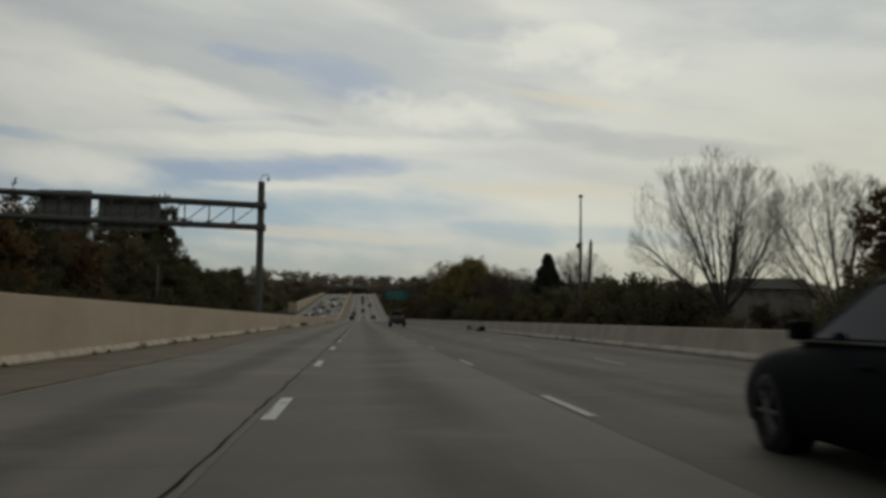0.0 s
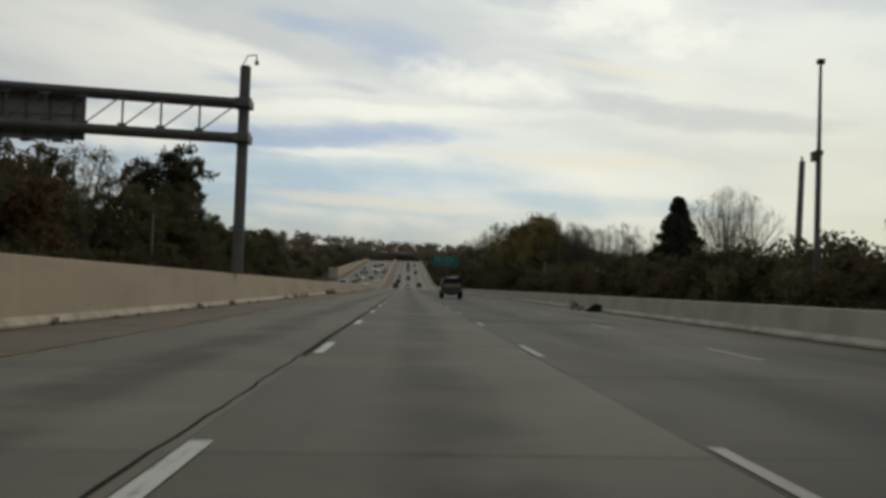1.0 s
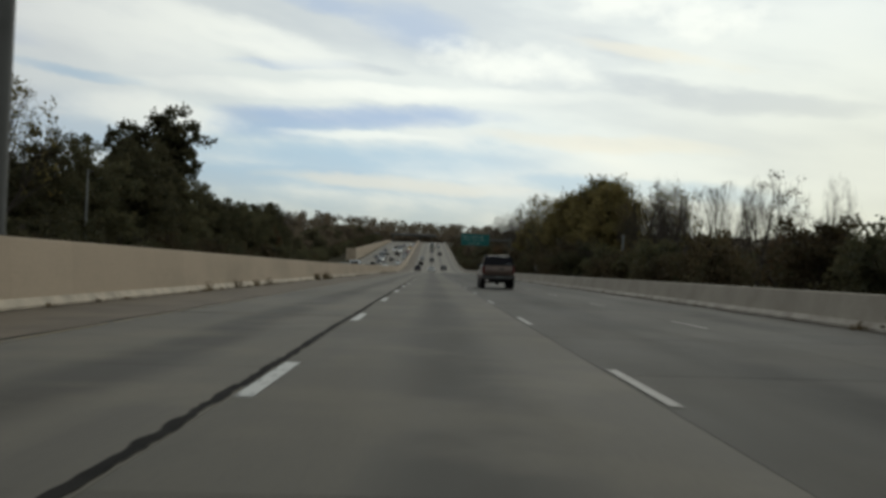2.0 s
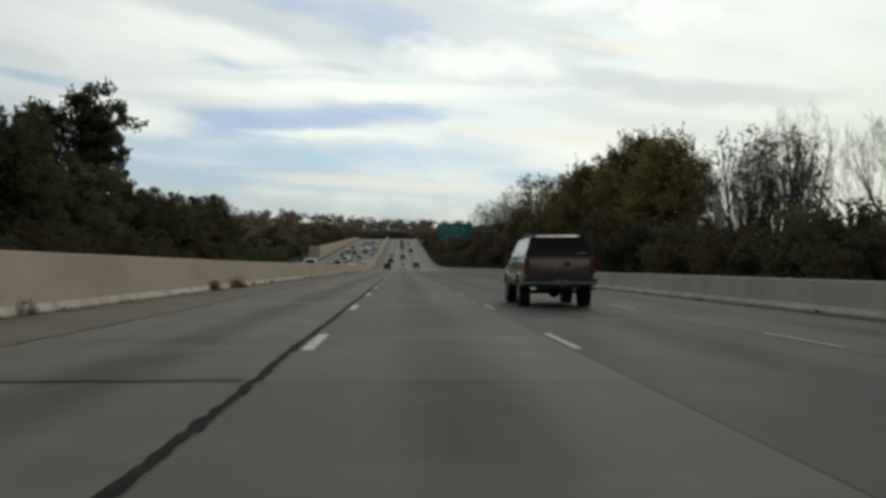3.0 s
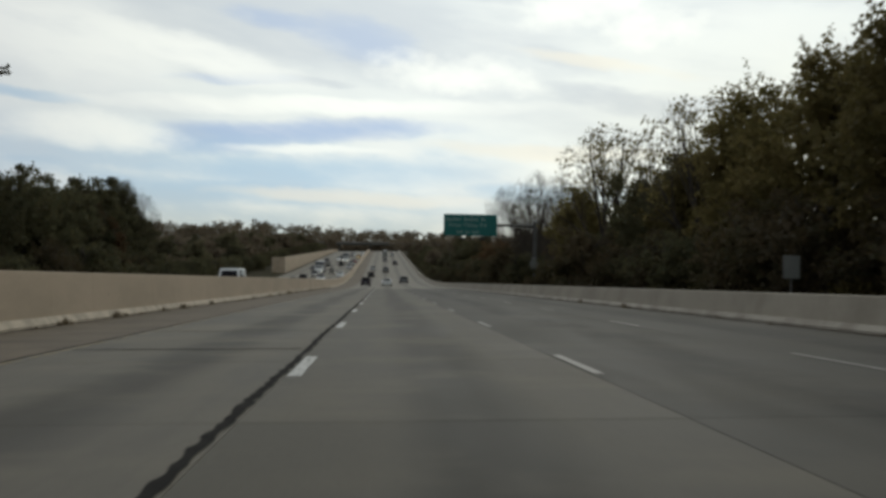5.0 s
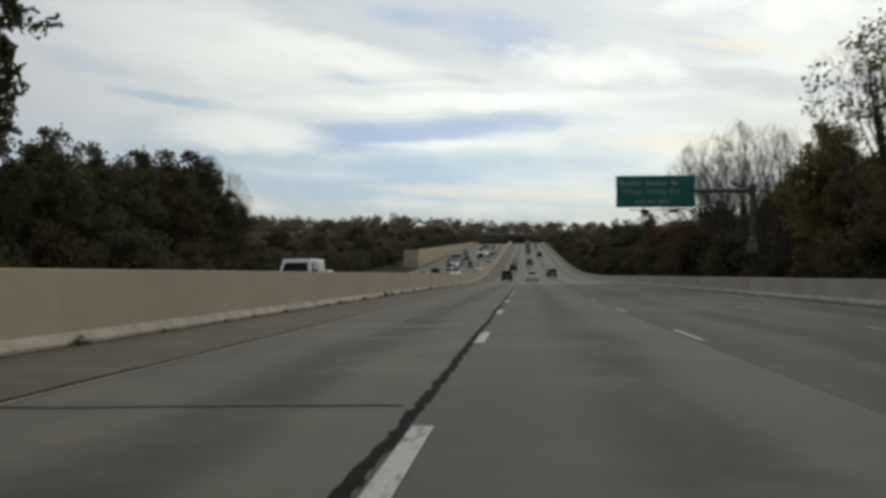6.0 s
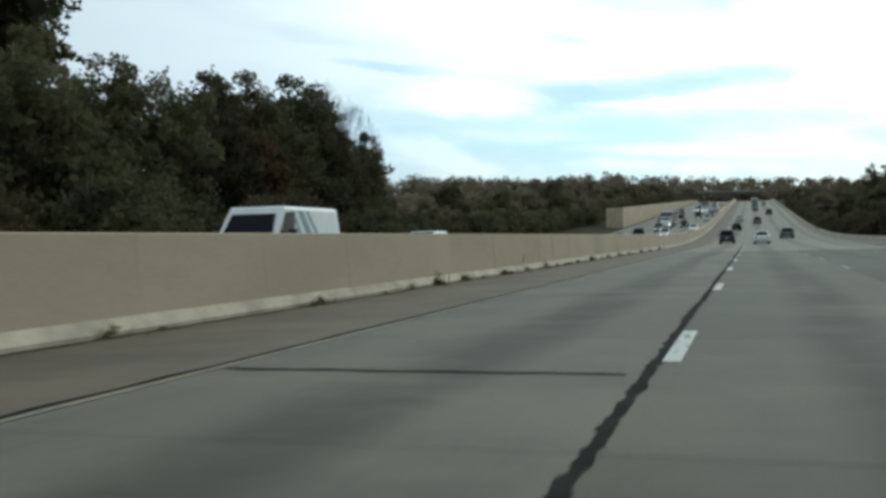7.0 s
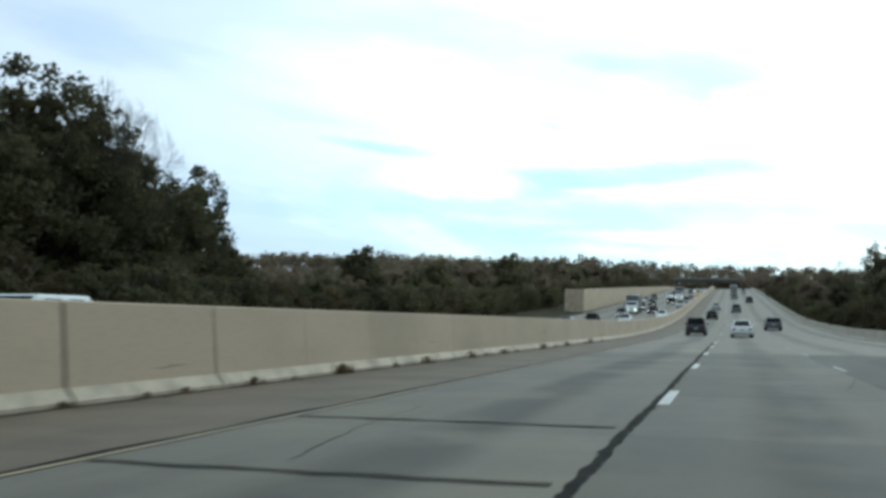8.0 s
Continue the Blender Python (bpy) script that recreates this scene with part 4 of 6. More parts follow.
def leafy_tree(name, seed, height, width, base, leaf, bark, clumps, per, size, label, clump_r=1.0, sprigs=0, fill=(9, 3.0), reach=1.0):
    """A tree with trunk and limbs and a ragged crown of leaf clumps."""
    g = np.random.default_rng(seed)
    root = tagged(empty(name), label, "shrub" if name == "shrub" else "tree", "roadside shrubs" if name == "shrub" else "roadside trees")
    segs, tips = grow(g, height * 0.9, height * 0.017 + 0.05, 0.55, 2, 0.6, 0.03)
    v, f = limb_tubes(segs, 3 if name == "shrub" or fill[0] > 12 else 5)
    v[:, :2] *= width / max(1.0, np.abs(v[:, :2]).max() * 1.6)
    ob = new("trunk", fast_mesh("trunk", v, f, bark))
    ob.parent = root
    cs_, rs = [], []
    lobes = g.normal(size=(7, 3)) * 0.35
    while len(cs_) < clumps:
        p = g.uniform(-1, 1, 3)
        q = math.sqrt(p[0] ** 2 + p[1] ** 2 + (p[2] if p[2] > 0 else 0.55 * p[2]) ** 2)
        edge = 0.72 + 0.30 * noise.noise(Vector(p * 1.7) + Vector((seed, 0, 0)))
        if q > edge or (q < 0.35 and g.random() < 0.7):
            continue
        z = base + (height - base) * (p[2] + 1) / 2
        taper = 1.0 - 0.35 * max(0.0, p[2])
        cs_.append((p[0] * width * taper * 1.25, p[1] * width * taper * 1.25, z))
        rs.append(clump_r * g.uniform(0.6, 1.35))
    arr = np.array(cs_)
    arr[:, 2] = base + (arr[:, 2] - arr[:, 2].min()) * (height - 0.4 * clump_r - base) / (arr[:, 2].max() - arr[:, 2].min())
    arr[:, :2] *= width / np.abs(arr[:, :2]).max()
    v, f = leaf_cloud(g, arr, rs, per, size)
    mid = arr * (0.56, 0.56, 0.78) + (0, 0, 0.08 * height)
    v2, f2 = leaf_cloud(g, mid, [clump_r * 1.1] * len(mid), fill[0], size * fill[1])
    v, f = np.concatenate([v, v2]), np.concatenate([f, f2 + len(v)])
    # loose sprigs that break the outline
    if sprigs:
        pts = []
        mid_z = (base + height) / 2
        for i in g.choice(len(arr), sprigs):
            out = (arr[i] - (0, 0, mid_z)) / (width, width, height / 2)
            out = out / (np.linalg.norm(out) + 0.2) + g.normal(size=3) * 0.35 + (0, 0, 0.45)
            out = out / np.linalg.norm(out)
            far = rs[i] + g.uniform(0.3, 1.0) * clump_r * reach
            pts += [arr[i] + out * far * t for t in np.linspace(0.5, 0.85 + 0.35 * reach, 7)]
        v3, f3 = leaf_cloud(g, pts, [0.22 * clump_r] * len(pts), 2, size * 0.8)
        v, f = np.concatenate([v, v3]), np.concatenate([f, f3 + len(v)])
    ob = new("crown", fast_mesh("crown", v, f, leaf))
    ob.parent = root
    return root


def bare_tree(name, seed, height, label, width=0.5, low=0.14, limbs=11, lean=62.0, side=1.4, sparse=0, leaf=None, stout=1.0):
    """A leafless tree: straight limbs fanning from a short bole to a domed outline, with boughs, shoots and fine twigs."""
    g = np.random.default_rng(seed)
    root = tagged(empty(name), label, "tree", "roadside trees")
    thick, thin, tips = [], [], []
    half = np.array((width, width, (1 - low) * 0.56)) * height
    mid = np.array((0, 0, height - half[2]))

    def room(p, d):
        """How far the crown's outline lies ahead."""
        a, b = (p - mid) / half, d / half
        qa, qb, qc = b @ b, a @ b, a @ a - 1
        hit = (-qb + math.sqrt(max(0.0, qb * qb - qa * qc))) / qa
        far = (p + d * hit - mid) / half
        return max(0.0, hit - 0.16 * height * (0.45 - 0.9 * noise.noise(Vector(far * 2.1) + Vector((seed, 0, 0)))))

    def shoot(p, d, length, r, level):
        k = (9, 4, 2, 1)[level]
        base_r = r
        for i in range(k):
            d = d + g.normal(size=3) * (0.022, 0.05, 0.08, 0.1)[level] + np.array((0, 0, (0.035, 0.06, 0.10, 0.1)[level]))
            d = d / np.linalg.norm(d)
            q = p + d * length / k
            r1 = max(0.0045, base_r * (1 - 0.82 * (i + 1) / k))
            (thick if r > 0.026 else thin).append((p, q, r, r1))
            p, r = q, r1
            if level == 3 or (level == 0 and i < 2):
                continue
            for n in range(int(side * (1.0, 1.0, 1.5)[level] + g.random())):
                a = g.uniform(0, 2 * math.pi)
                u = np.cross(d, (math.cos(a), math.sin(a), 0.3))
                e = d + u / np.linalg.norm(u) * g.uniform(0.40, 0.75) + np.array((0, 0, 0.10))
                e = e / np.linalg.norm(e)
                free = room(p, e)
                want = (0.36, 0.15, 0.075)[level] * height * g.uniform(0.6, 1.15)
                if min(free, want) > 0.012 * height:
                    shoot(p, e, min(free * g.uniform(0.55, 1.25), want), max(0.006, r * 0.52), level + 1)
        tips.append(p)

    fork = np.array((0, 0, low * height))
    bole = height * 0.021
    thick.append((np.zeros(3), fork * 0.5, bole * 1.3, bole))
    thick.append((fork * 0.5, fork, bole, bole * 0.85))
    for i in range(limbs):
        t = math.radians(lean) * ((i + 0.4) / limbs) ** 0.75
        a = i * 2.4 + g.uniform(-0.35, 0.35)
        d = np.array((math.sin(t) * math.cos(a), math.sin(t) * math.sin(a), math.cos(t)))
        start = fork * g.uniform(0.55, 1.0)
        shoot(start, d, room(start, d) * g.uniform(0.82, 1.08), height * 0.0105 * stout * g.uniform(0.7, 1.1), 0)
    for nm, segs, sides, mat in (("trunk", thick, 5, M_BARK), ("twig_crown", thin, 3, M_TWIG)):
        v, f = limb_tubes(segs, sides)
        ob = new(nm, fast_mesh(nm, v, f, mat))
        ob.parent = root
    if sparse:
        some = [tips[i] for i in g.choice(len(tips), min(sparse, len(tips)), replace=False)]
        v, f = leaf_cloud(g, some, [0.045 * height] * len(some), 9, 0.16)
        ob = new("foliage", fast_mesh("foliage", v, f, leaf))
        ob.parent = root
    return root


def conifer(name, seed, height, width, label):
    g = np.random.default_rng(seed)
    root = tagged(empty(name), label, "tree", "roadside trees")
    v, f = limb_tubes([(np.zeros(3), np.array((0, 0, height)), height * 0.02, 0.02)], 8)
    ob = new("trunk", fast_mesh("trunk", v, f, M_BARK))
    ob.parent = root
    cs_, rs = [], []
    for i in range(250):
        t = g.random() ** 0.8
        ang = g.uniform(0, 2 * math.pi)
        r = width * (1 - t) ** 0.9 * g.uniform(0.45, 1.0) * (0.85 + 0.25 * math.sin(5 * ang + t * 17))
        cs_.append((r * math.cos(ang), r * math.sin(ang), 0.3 + (height - 0.5) * t))
        rs.append(0.25 + 0.55 * (1 - t))
    v, f = leaf_cloud(g, cs_, rs, 42, 0.26, 0.6)
    ob = new("crown", fast_mesh("crown", v, f, L_FIR))
    ob.parent = root
    return root


def plant(proto, x, y, h, native, turn, wide=1.0):
    """A copy of a tree at a place, grown to a height."""
    ob = copy_thing(proto, Matrix.Identity(4))
    k = h / native
    ob.matrix_basis = pose(x, y, ground_z(x, y) - 0.1, 0, 0, turn) @ Matrix.Diagonal((k * wide, k * wide, k, 1))
    return ob


rt = random.Random(21)
PROTO = {
    "dark_a": (leafy_tree("oak_tree", 1, 14, 5.6, 0.2, L_DARK, M_BARK, 145, 110, 0.23, "dense dark green broadleaf tree", 1.0, 90, (15, 2.3), 0.25), 14.0),
    "dark_b": (leafy_tree("oak_tree", 2, 14, 6.2, 0.1, L_DARK, M_BARK, 160, 104, 0.23, "dense dark green broadleaf tree with ragged crown", 1.0, 110, (15, 2.3), 0.25), 14.0),
    "dark_c": (leafy_tree("oak_tree", 3, 14, 4.4, 1.5, L_DARK, M_BARK, 115, 108, 0.225, "tall dark green tree with gaps in its crown", 1.0, 110, (15, 2.3), 0.4), 14.0),
    "tall_a": (leafy_tree("poplar_tree", 31, 14, 2.55, 6.6, L_DARK, M_BARK, 95, 70, 0.20, "very tall dark tree with a high ragged crown", 0.62, 80, (9, 3.0), 0.5), 14.0),
    "far_a": (leafy_tree("oak_tree", 21, 14, 5.8, 0.1, L_FAR_GREEN, M_BARK, 85, 32, 0.55, "dark green tree on the far slope", 1.3, 0, (16, 3.0)), 14.0),
    "far_b": (leafy_tree("oak_tree", 22, 14, 6.4, 0.1, L_FAR, M_BARK, 90, 32, 0.55, "brownish green tree on the far slope", 1.3, 0, (16, 3.0)), 14.0),
    "olive_a": (leafy_tree("locust_tree", 4, 10, 3.7, 0.2, L_OLIVE, M_BARK, 150, 115, 0.165, "olive and yellow-green autumn tree", 0.85, 150, (9, 3.0), 0.7), 10.0),
    "olive_b": (leafy_tree("locust_tree", 5, 10, 3.2, 0.2, L_OLIVE, M_BARK, 125, 115, 0.165, "yellowing olive-green tree with ragged top", 0.85, 150, (9, 3.0), 0.7), 10.0),
    "rust_a": (leafy_tree("maple_tree", 6, 10, 4.0, 0.2, L_RUST, M_BARK, 110, 60, 0.28, "rust-brown autumn tree with dense crown", 0.85, 70), 10.0),
    "brush_a": (leafy_tree("shrub", 7, 4, 2.6, 0.0, L_BRUSH, M_BARK, 56, 34, 0.16, "dry brown roadside brush behind the barrier", 0.55, 30, (14, 1.9), 0.5), 4.0),
    "brush_b": (leafy_tree("shrub", 8, 4, 3.0, 0.0, L_DARK, M_BARK, 56, 34, 0.17, "dark green roadside shrub with uneven top", 0.55, 20, (14, 1.9), 0.4), 4.0),
    "bare_a": (bare_tree("bare_tree", 11, 11, "leafless tree with a wide dome of fine twigs", 0.56, 0.15, 13, 64, 1.6), 11.0),
    "bare_b": (bare_tree("bare_tree", 12, 11, "slim leafless tree with upright twigs", 0.20, 0.05, 6, 26, 1.1), 11.0),
    "bare_c": (bare_tree("bare_tree", 13, 11, "nearly leafless tree with a few brown leaves", 0.32, 0.10, 7, 44, 1.2, 70, L_BRUSH), 11.0),
    "bare_d": (bare_tree("bare_tree", 14, 11, "thin-leaved tree with sparse olive leaves", 0.36, 0.20, 7, 50, 1.3, 190, L_OLIVE, 1.7), 11.0),
    "fir": (conifer("conifer", 15, 8, 2.5, "dark narrow conifer with pointed top"), 8.0),
}


def put(kind, x, y, h, wide=1.0):
    proto, native = PROTO[kind]
    wide = wide * 1.2 if kind[:3] == "far" else wide
    return plant(proto, x, y, h, native, rt.uniform(0, 360), wide)


# left of the opposite carriageway: (kind, x, y, height)
for row in (("rust_a", -33, 62, 9), ("rust_a", -35, 72, 10), ("dark_a", -37, 84, 12), ("rust_a", -36, 97, 12.5), ("dark_b", -38, 110, 14.5), ("rust_a", -35, 122, 12), ("dark_b", -38, 127, 14.0), ("dark_a", -38, 134, 14.8),
            ("bare_d", -38, 149, 17.5), ("dark_b", -39, 160, 13.5), ("dark_a", -38, 172, 14.5), ("dark_c", -38, 190, 16.5), ("tall_a", -57.5, 285, 33.5, 1.12), ("tall_a", -67.5, 281, 29, 1.1), ("dark_b", -40, 200, 15), ("dark_a", -38, 212, 13.0),
            ("dark_b", -41, 226, 14), ("dark_a", -40, 240, 14.5), ("dark_b", -40, 254, 13), ("dark_a", -39, 266, 13.4), ("dark_b", -39, 277, 13.2),
            ("dark_a", -40, 287, 14.1), ("dark_b", -40, 291.5, 14.3), ("dark_b", -39, 297, 15.2), ("dark_a", -39, 303.5, 15.0), ("dark_b", -41, 308, 13.2), ("dark_a", -40, 312, 12.4), ("dark_b", -41, 320, 12.6, 0.8), ("dark_a", -42, 327, 8.6), ("bare_a", -37.5, 304.5, 15.8, 0.62), ("rust_a", -36.5, 288, 9.6), ("bare_c", -38, 283, 13)):
    put(*row)
for i in range(58):
    y = 40 + i * 4.9
    put(rt.choice(["brush_b", "brush_b", "brush_a"]), rt.uniform(-33.5, -30), y + rt.uniform(-1.5, 1.5), rt.uniform(3.2, 5.5))
for i in range(18):
    put(rt.choice(["far_a", "far_b"]), rt.uniform(-58, -46), 70 + i * 12.5 + rt.uniform(-3, 3), rt.uniform(11, 15))
for row in (("far_b", -47, 338, 5.3), ("far_a", -48, 346, 5.7), ("far_b", -47, 354, 5.9), ("far_a", -46, 361, 6.0), ("far_a", -56, 328, 5.6), ("far_b", -56, 337, 5.4), ("far_a", -55, 342, 5.3), ("far_b", -57, 350, 5.6), ("far_a", -55, 357, 5.6), ("far_a", -43, 325, 5.2), ("far_b", -43, 333, 5.0), ("far_b", -43, 342, 5.2), ("far_a", -43, 351, 5.4), ("far_b", -43, 359, 5.4), ("brush_b", -40, 330, 4.5), ("brush_a", -40, 336, 4.2), ("brush_b", -41, 342, 4.5), ("brush_a", -40, 348, 4.2), ("brush_b", -41, 355, 4.5), ("brush_b", -40, 361, 4.4)):
    put(*row)
for row in (("far_a", -46, 372, 9.2, 0.8), ("far_a", -46, 406, 8.8, 0.9), ("far_a", -47, 466, 11.2, 0.8), ("far_b", -52, 520, 10.5, 0.8)):
    put(*row)
# and on past the gap, up the hill
for i in range(30):
    y = 366 + i * 16
    put(rt.choice(["far_a", "far_b", "far_b"]), rt.uniform(-52, -43) - (6 if y > 450 else 0), y, min(5.4 + (y - 366) * 0.038, 9.6) + rt.uniform(-1.0, 1.0))
    put(rt.choice(["far_a", "far_b"]), rt.uniform(-58, -50), y + 8, min(6 + (y - 366) * 0.036, 9.5))
    put(rt.choice(["brush_a", "brush_b"]), rt.uniform(-41, -38), y + 3, rt.uniform(4.0, 5.5))
    put("brush_b", rt.uniform(-41, -38), y + 10, rt.uniform(4.0, 5.5))

# right of the barrier
for row in (("brush_a", 26.2, 61.5, 2.0), ("brush_b", 28.6, 62.0, 1.7), ("brush_a", 31.0, 62.5, 2.3)):
    put(*row)
for i in range(34):
    put(rt.choice(["brush_a", "brush_b"]), rt.uniform(12.6, 14.0), 338 + i * 9 + rt.uniform(-2, 2), rt.uniform(2.6, 3.6))
for row in (("rust_a", 19.6, 31.5, 6.6), ("bare_a", 20, 38.5, 7.7), ("bare_a", 19.8, 51.5, 10.6), ("bare_b", 27, 68, 9), ("bare_b", 26, 77, 8.2), ("fir", 18.4, 95.7, 7.5, 1.22), ("bare_a", 20.6, 92.5, 8.0), ("bare_b", 19.5, 87.5, 8),
            ("bare_b", 21, 112, 7), ("bare_c", 20, 118, 7.5), ("bare_b", 22, 127, 8.5), ("bare_a", 21, 133.5, 8.0), ("bare_b", 19, 139.5, 9.8), ("bare_b", 20, 145, 9.8), ("bare_c", 18.5, 147.5, 8.8), ("bare_c", 20.2, 149.2, 9.8), ("bare_d", 21.0, 147.0, 9.0), ("bare_b", 20.5, 151, 8.8), ("bare_a", 21.5, 153.5, 8.0),
            ("olive_a", 19, 163.5, 10.3), ("olive_b", 19, 171.5, 11.4), ("olive_a", 20, 180, 11.3), ("olive_a", 19, 190, 11.0), ("olive_b", 20.5, 200, 11.6), ("olive_a", 20.5, 209, 11.6), ("dark_b", 20.5, 228, 10.4),
            ("bare_d", 19, 213.8, 12.8), ("bare_c", 21, 222, 12.3), ("olive_b", 20, 219, 9.2), ("bare_d", 20.5, 246, 16.0), ("dark_a", 21, 236, 9.2), ("olive_a", 20, 254, 10.4),
            ("bare_b", 19.5, 263, 13), ("bare_b", 20, 270, 13.8), ("bare_a", 20, 281, 15.3), ("bare_c", 20.5, 287, 14.5), ("bare_a", 21, 300, 14.5), ("rust_a", 18, 300, 7), ("rust_a", 18.5, 316, 7.5), ("rust_a", 19, 333, 8),
            ("dark_a", 20, 356, 11), ("bare_c", 20, 378, 11), ("dark_c", 20, 395, 11), ("bare_c", 19, 430, 9), ("bare_c", 20, 447, 10.5)):
    put(*row)
for i in range(78):
    y = 26 + i * 4.6
    put(rt.choice(["brush_a", "brush_a", "brush_b"]), rt.uniform(14.2, 16.8), y + rt.uniform(-1.5, 1.5), (1.3 if 27 < y < 40 else rt.uniform(2.4, 3.9)) if y < 150 else rt.uniform(1.6, 2.2) if 236 < y < 262 else rt.uniform(3.2, 5.2))
for i in range(24):
    put(rt.choice(["brush_b", "rust_a", "brush_a"]), rt.uniform(24, 34), 74 + i * 8 + rt.uniform(-2, 2), rt.uniform(3.6, 4.6))
for i in range(30):
    y = 300 + i * 16.5
    put(rt.choice(["far_a", "far_b", "far_b", "brush_b"] if y > 360 else ["rust_a", "far_a", "far_b", "brush_b"]), rt.uniform(16.5, 21), y, rt.uniform(5, 8.5) if y < 680 else rt.uniform(3.5, 5.5))
for i in range(16):
    put(rt.choice(["far_a", "far_b", "rust_a"]), rt.uniform(26, 34), 238 + i * 7, rt.uniform(9, 12))
for proto, _ in PROTO.values():
    for o in (proto, *proto.children_recursive):
        bpy.data.objects.remove(o)

# woods over the crest, too far to count
g = np.random.default_rng(77)
cs_, rs = [], []


def far_crown(x, y, h, wide):
    """A rounded crown of clumps on a far tree, closed down to the ground."""
    z = ground_z(x, y)
    cs_.append((x, y, z + h - 0.42 * wide))
    rs.append(wide * 0.55)
    for j in range(4):
        a = g.uniform(0, 6.28)
        cs_.append((x + math.cos(a) * wide * 0.55, y + math.sin(a) * wide * 0.55, z + h * g.uniform(0.55, 0.80) - 0.1 * wide))
        rs.append(wide * g.uniform(0.42, 0.58))
    for j in range(2):
        cs_.append((x + g.normal() * wide * 0.5, y + g.normal() * wide * 0.4, z + h * g.uniform(0.15, 0.40)))
        rs.append(wide * 0.62)


for i in range(560):
    x = g.uniform(-420, 420)
    y = g.uniform(870, 1000) if abs(x + 9) < 21 else g.uniform(760, 1000)
    swell = noise.noise(Vector((x * 0.022, y * 0.012, 0)))
    far_crown(x, y, (14.5 if x < 0 and y > 850 else 10.5) + 4.5 * swell + g.uniform(0, 2.2), g.uniform(5.0, 8.5))
for i in range(120):
    far_crown(g.uniform(-75, 60), g.uniform(862, 900), g.uniform(4.5, 7.8), g.uniform(3.5, 5.0))
for i in range(150):
    far_crown(g.uniform(-68, -47), g.uniform(430, 860), g.uniform(4.2, 6.4), g.uniform(2.8, 4.2))
for i in range(230):
    far_crown(g.uniform(-150, -66), g.uniform(335, 760), g.uniform(3.4, 5.6), g.uniform(3.2, 5.0))
v, f = leaf_cloud(g, cs_, rs, 28, 1.2)
near_c = [(x, y, ground_z(x, y) + g.uniform(0.5, 3.4 + (y - 322) * 0.02)) for x, y in zip(g.uniform(-58, -46, 190), g.uniform(322, 440, 190))]
v2, f2 = leaf_cloud(g, near_c, [1.5] * 190, 110, 0.5)
v, f = np.concatenate([v, v2]), np.concatenate([f, f2 + len(v)])
tagged(new("far_woods", fast_mesh("far_woods", v, f, L_FAR)), "dark wooded ridge beyond the crest of the road", "woods", kind="stuff")

# ---------------------------------------------------------------- vehicles: local +y is ahead, z = 0 the road
def side_shape(profile, hw, mat, parent, name="body", bevel=0.07, tuck=0.0, nose=0.0):
    """A body from its side outline (y, z), with rounded edges and sides that lean in towards the top."""
    profile_min, profile_max = min(y for y, _ in profile), max(y for y, _ in profile)
    bm = bmesh.new()
    left = [bm.verts.new((-hw, y, z)) for y, z in profile]
    right = [bm.verts.new((hw, y, z)) for y, z in profile]
    n = len(profile)
    bm.faces.new(left)
    bm.faces.new(list(reversed(right)))
    for i in range(n):
        bm.faces.new((left[i], right[i], right[(i + 1) % n], left[(i + 1) % n]))
    rim = [e for e in bm.edges if abs(e.verts[0].co.x - e.verts[1].co.x) < 1e-6]
    bmesh.ops.bevel(bm, geom=rim, offset=bevel, segments=3, affect="EDGES", profile=0.6)
    zs = [z for _, z in profile]
    z0, z1 = min(zs), max(zs)
    for v in bm.verts:
        t = (v.co.z - z0) / (z1 - z0)
        v.co.x *= 1 - tuck * max(0.0, t - 0.45)
        if nose:
            lo, hi = v.co.y - profile_min, profile_max - v.co.y
            v.co.x *= 1 - nose * (max(0.0, 1 - lo / 0.7) ** 2) * 0.6 - nose * (max(0.0, 1 - hi / 0.9) ** 2)
    ob = part(name, bm, mat, parent)
    return ob


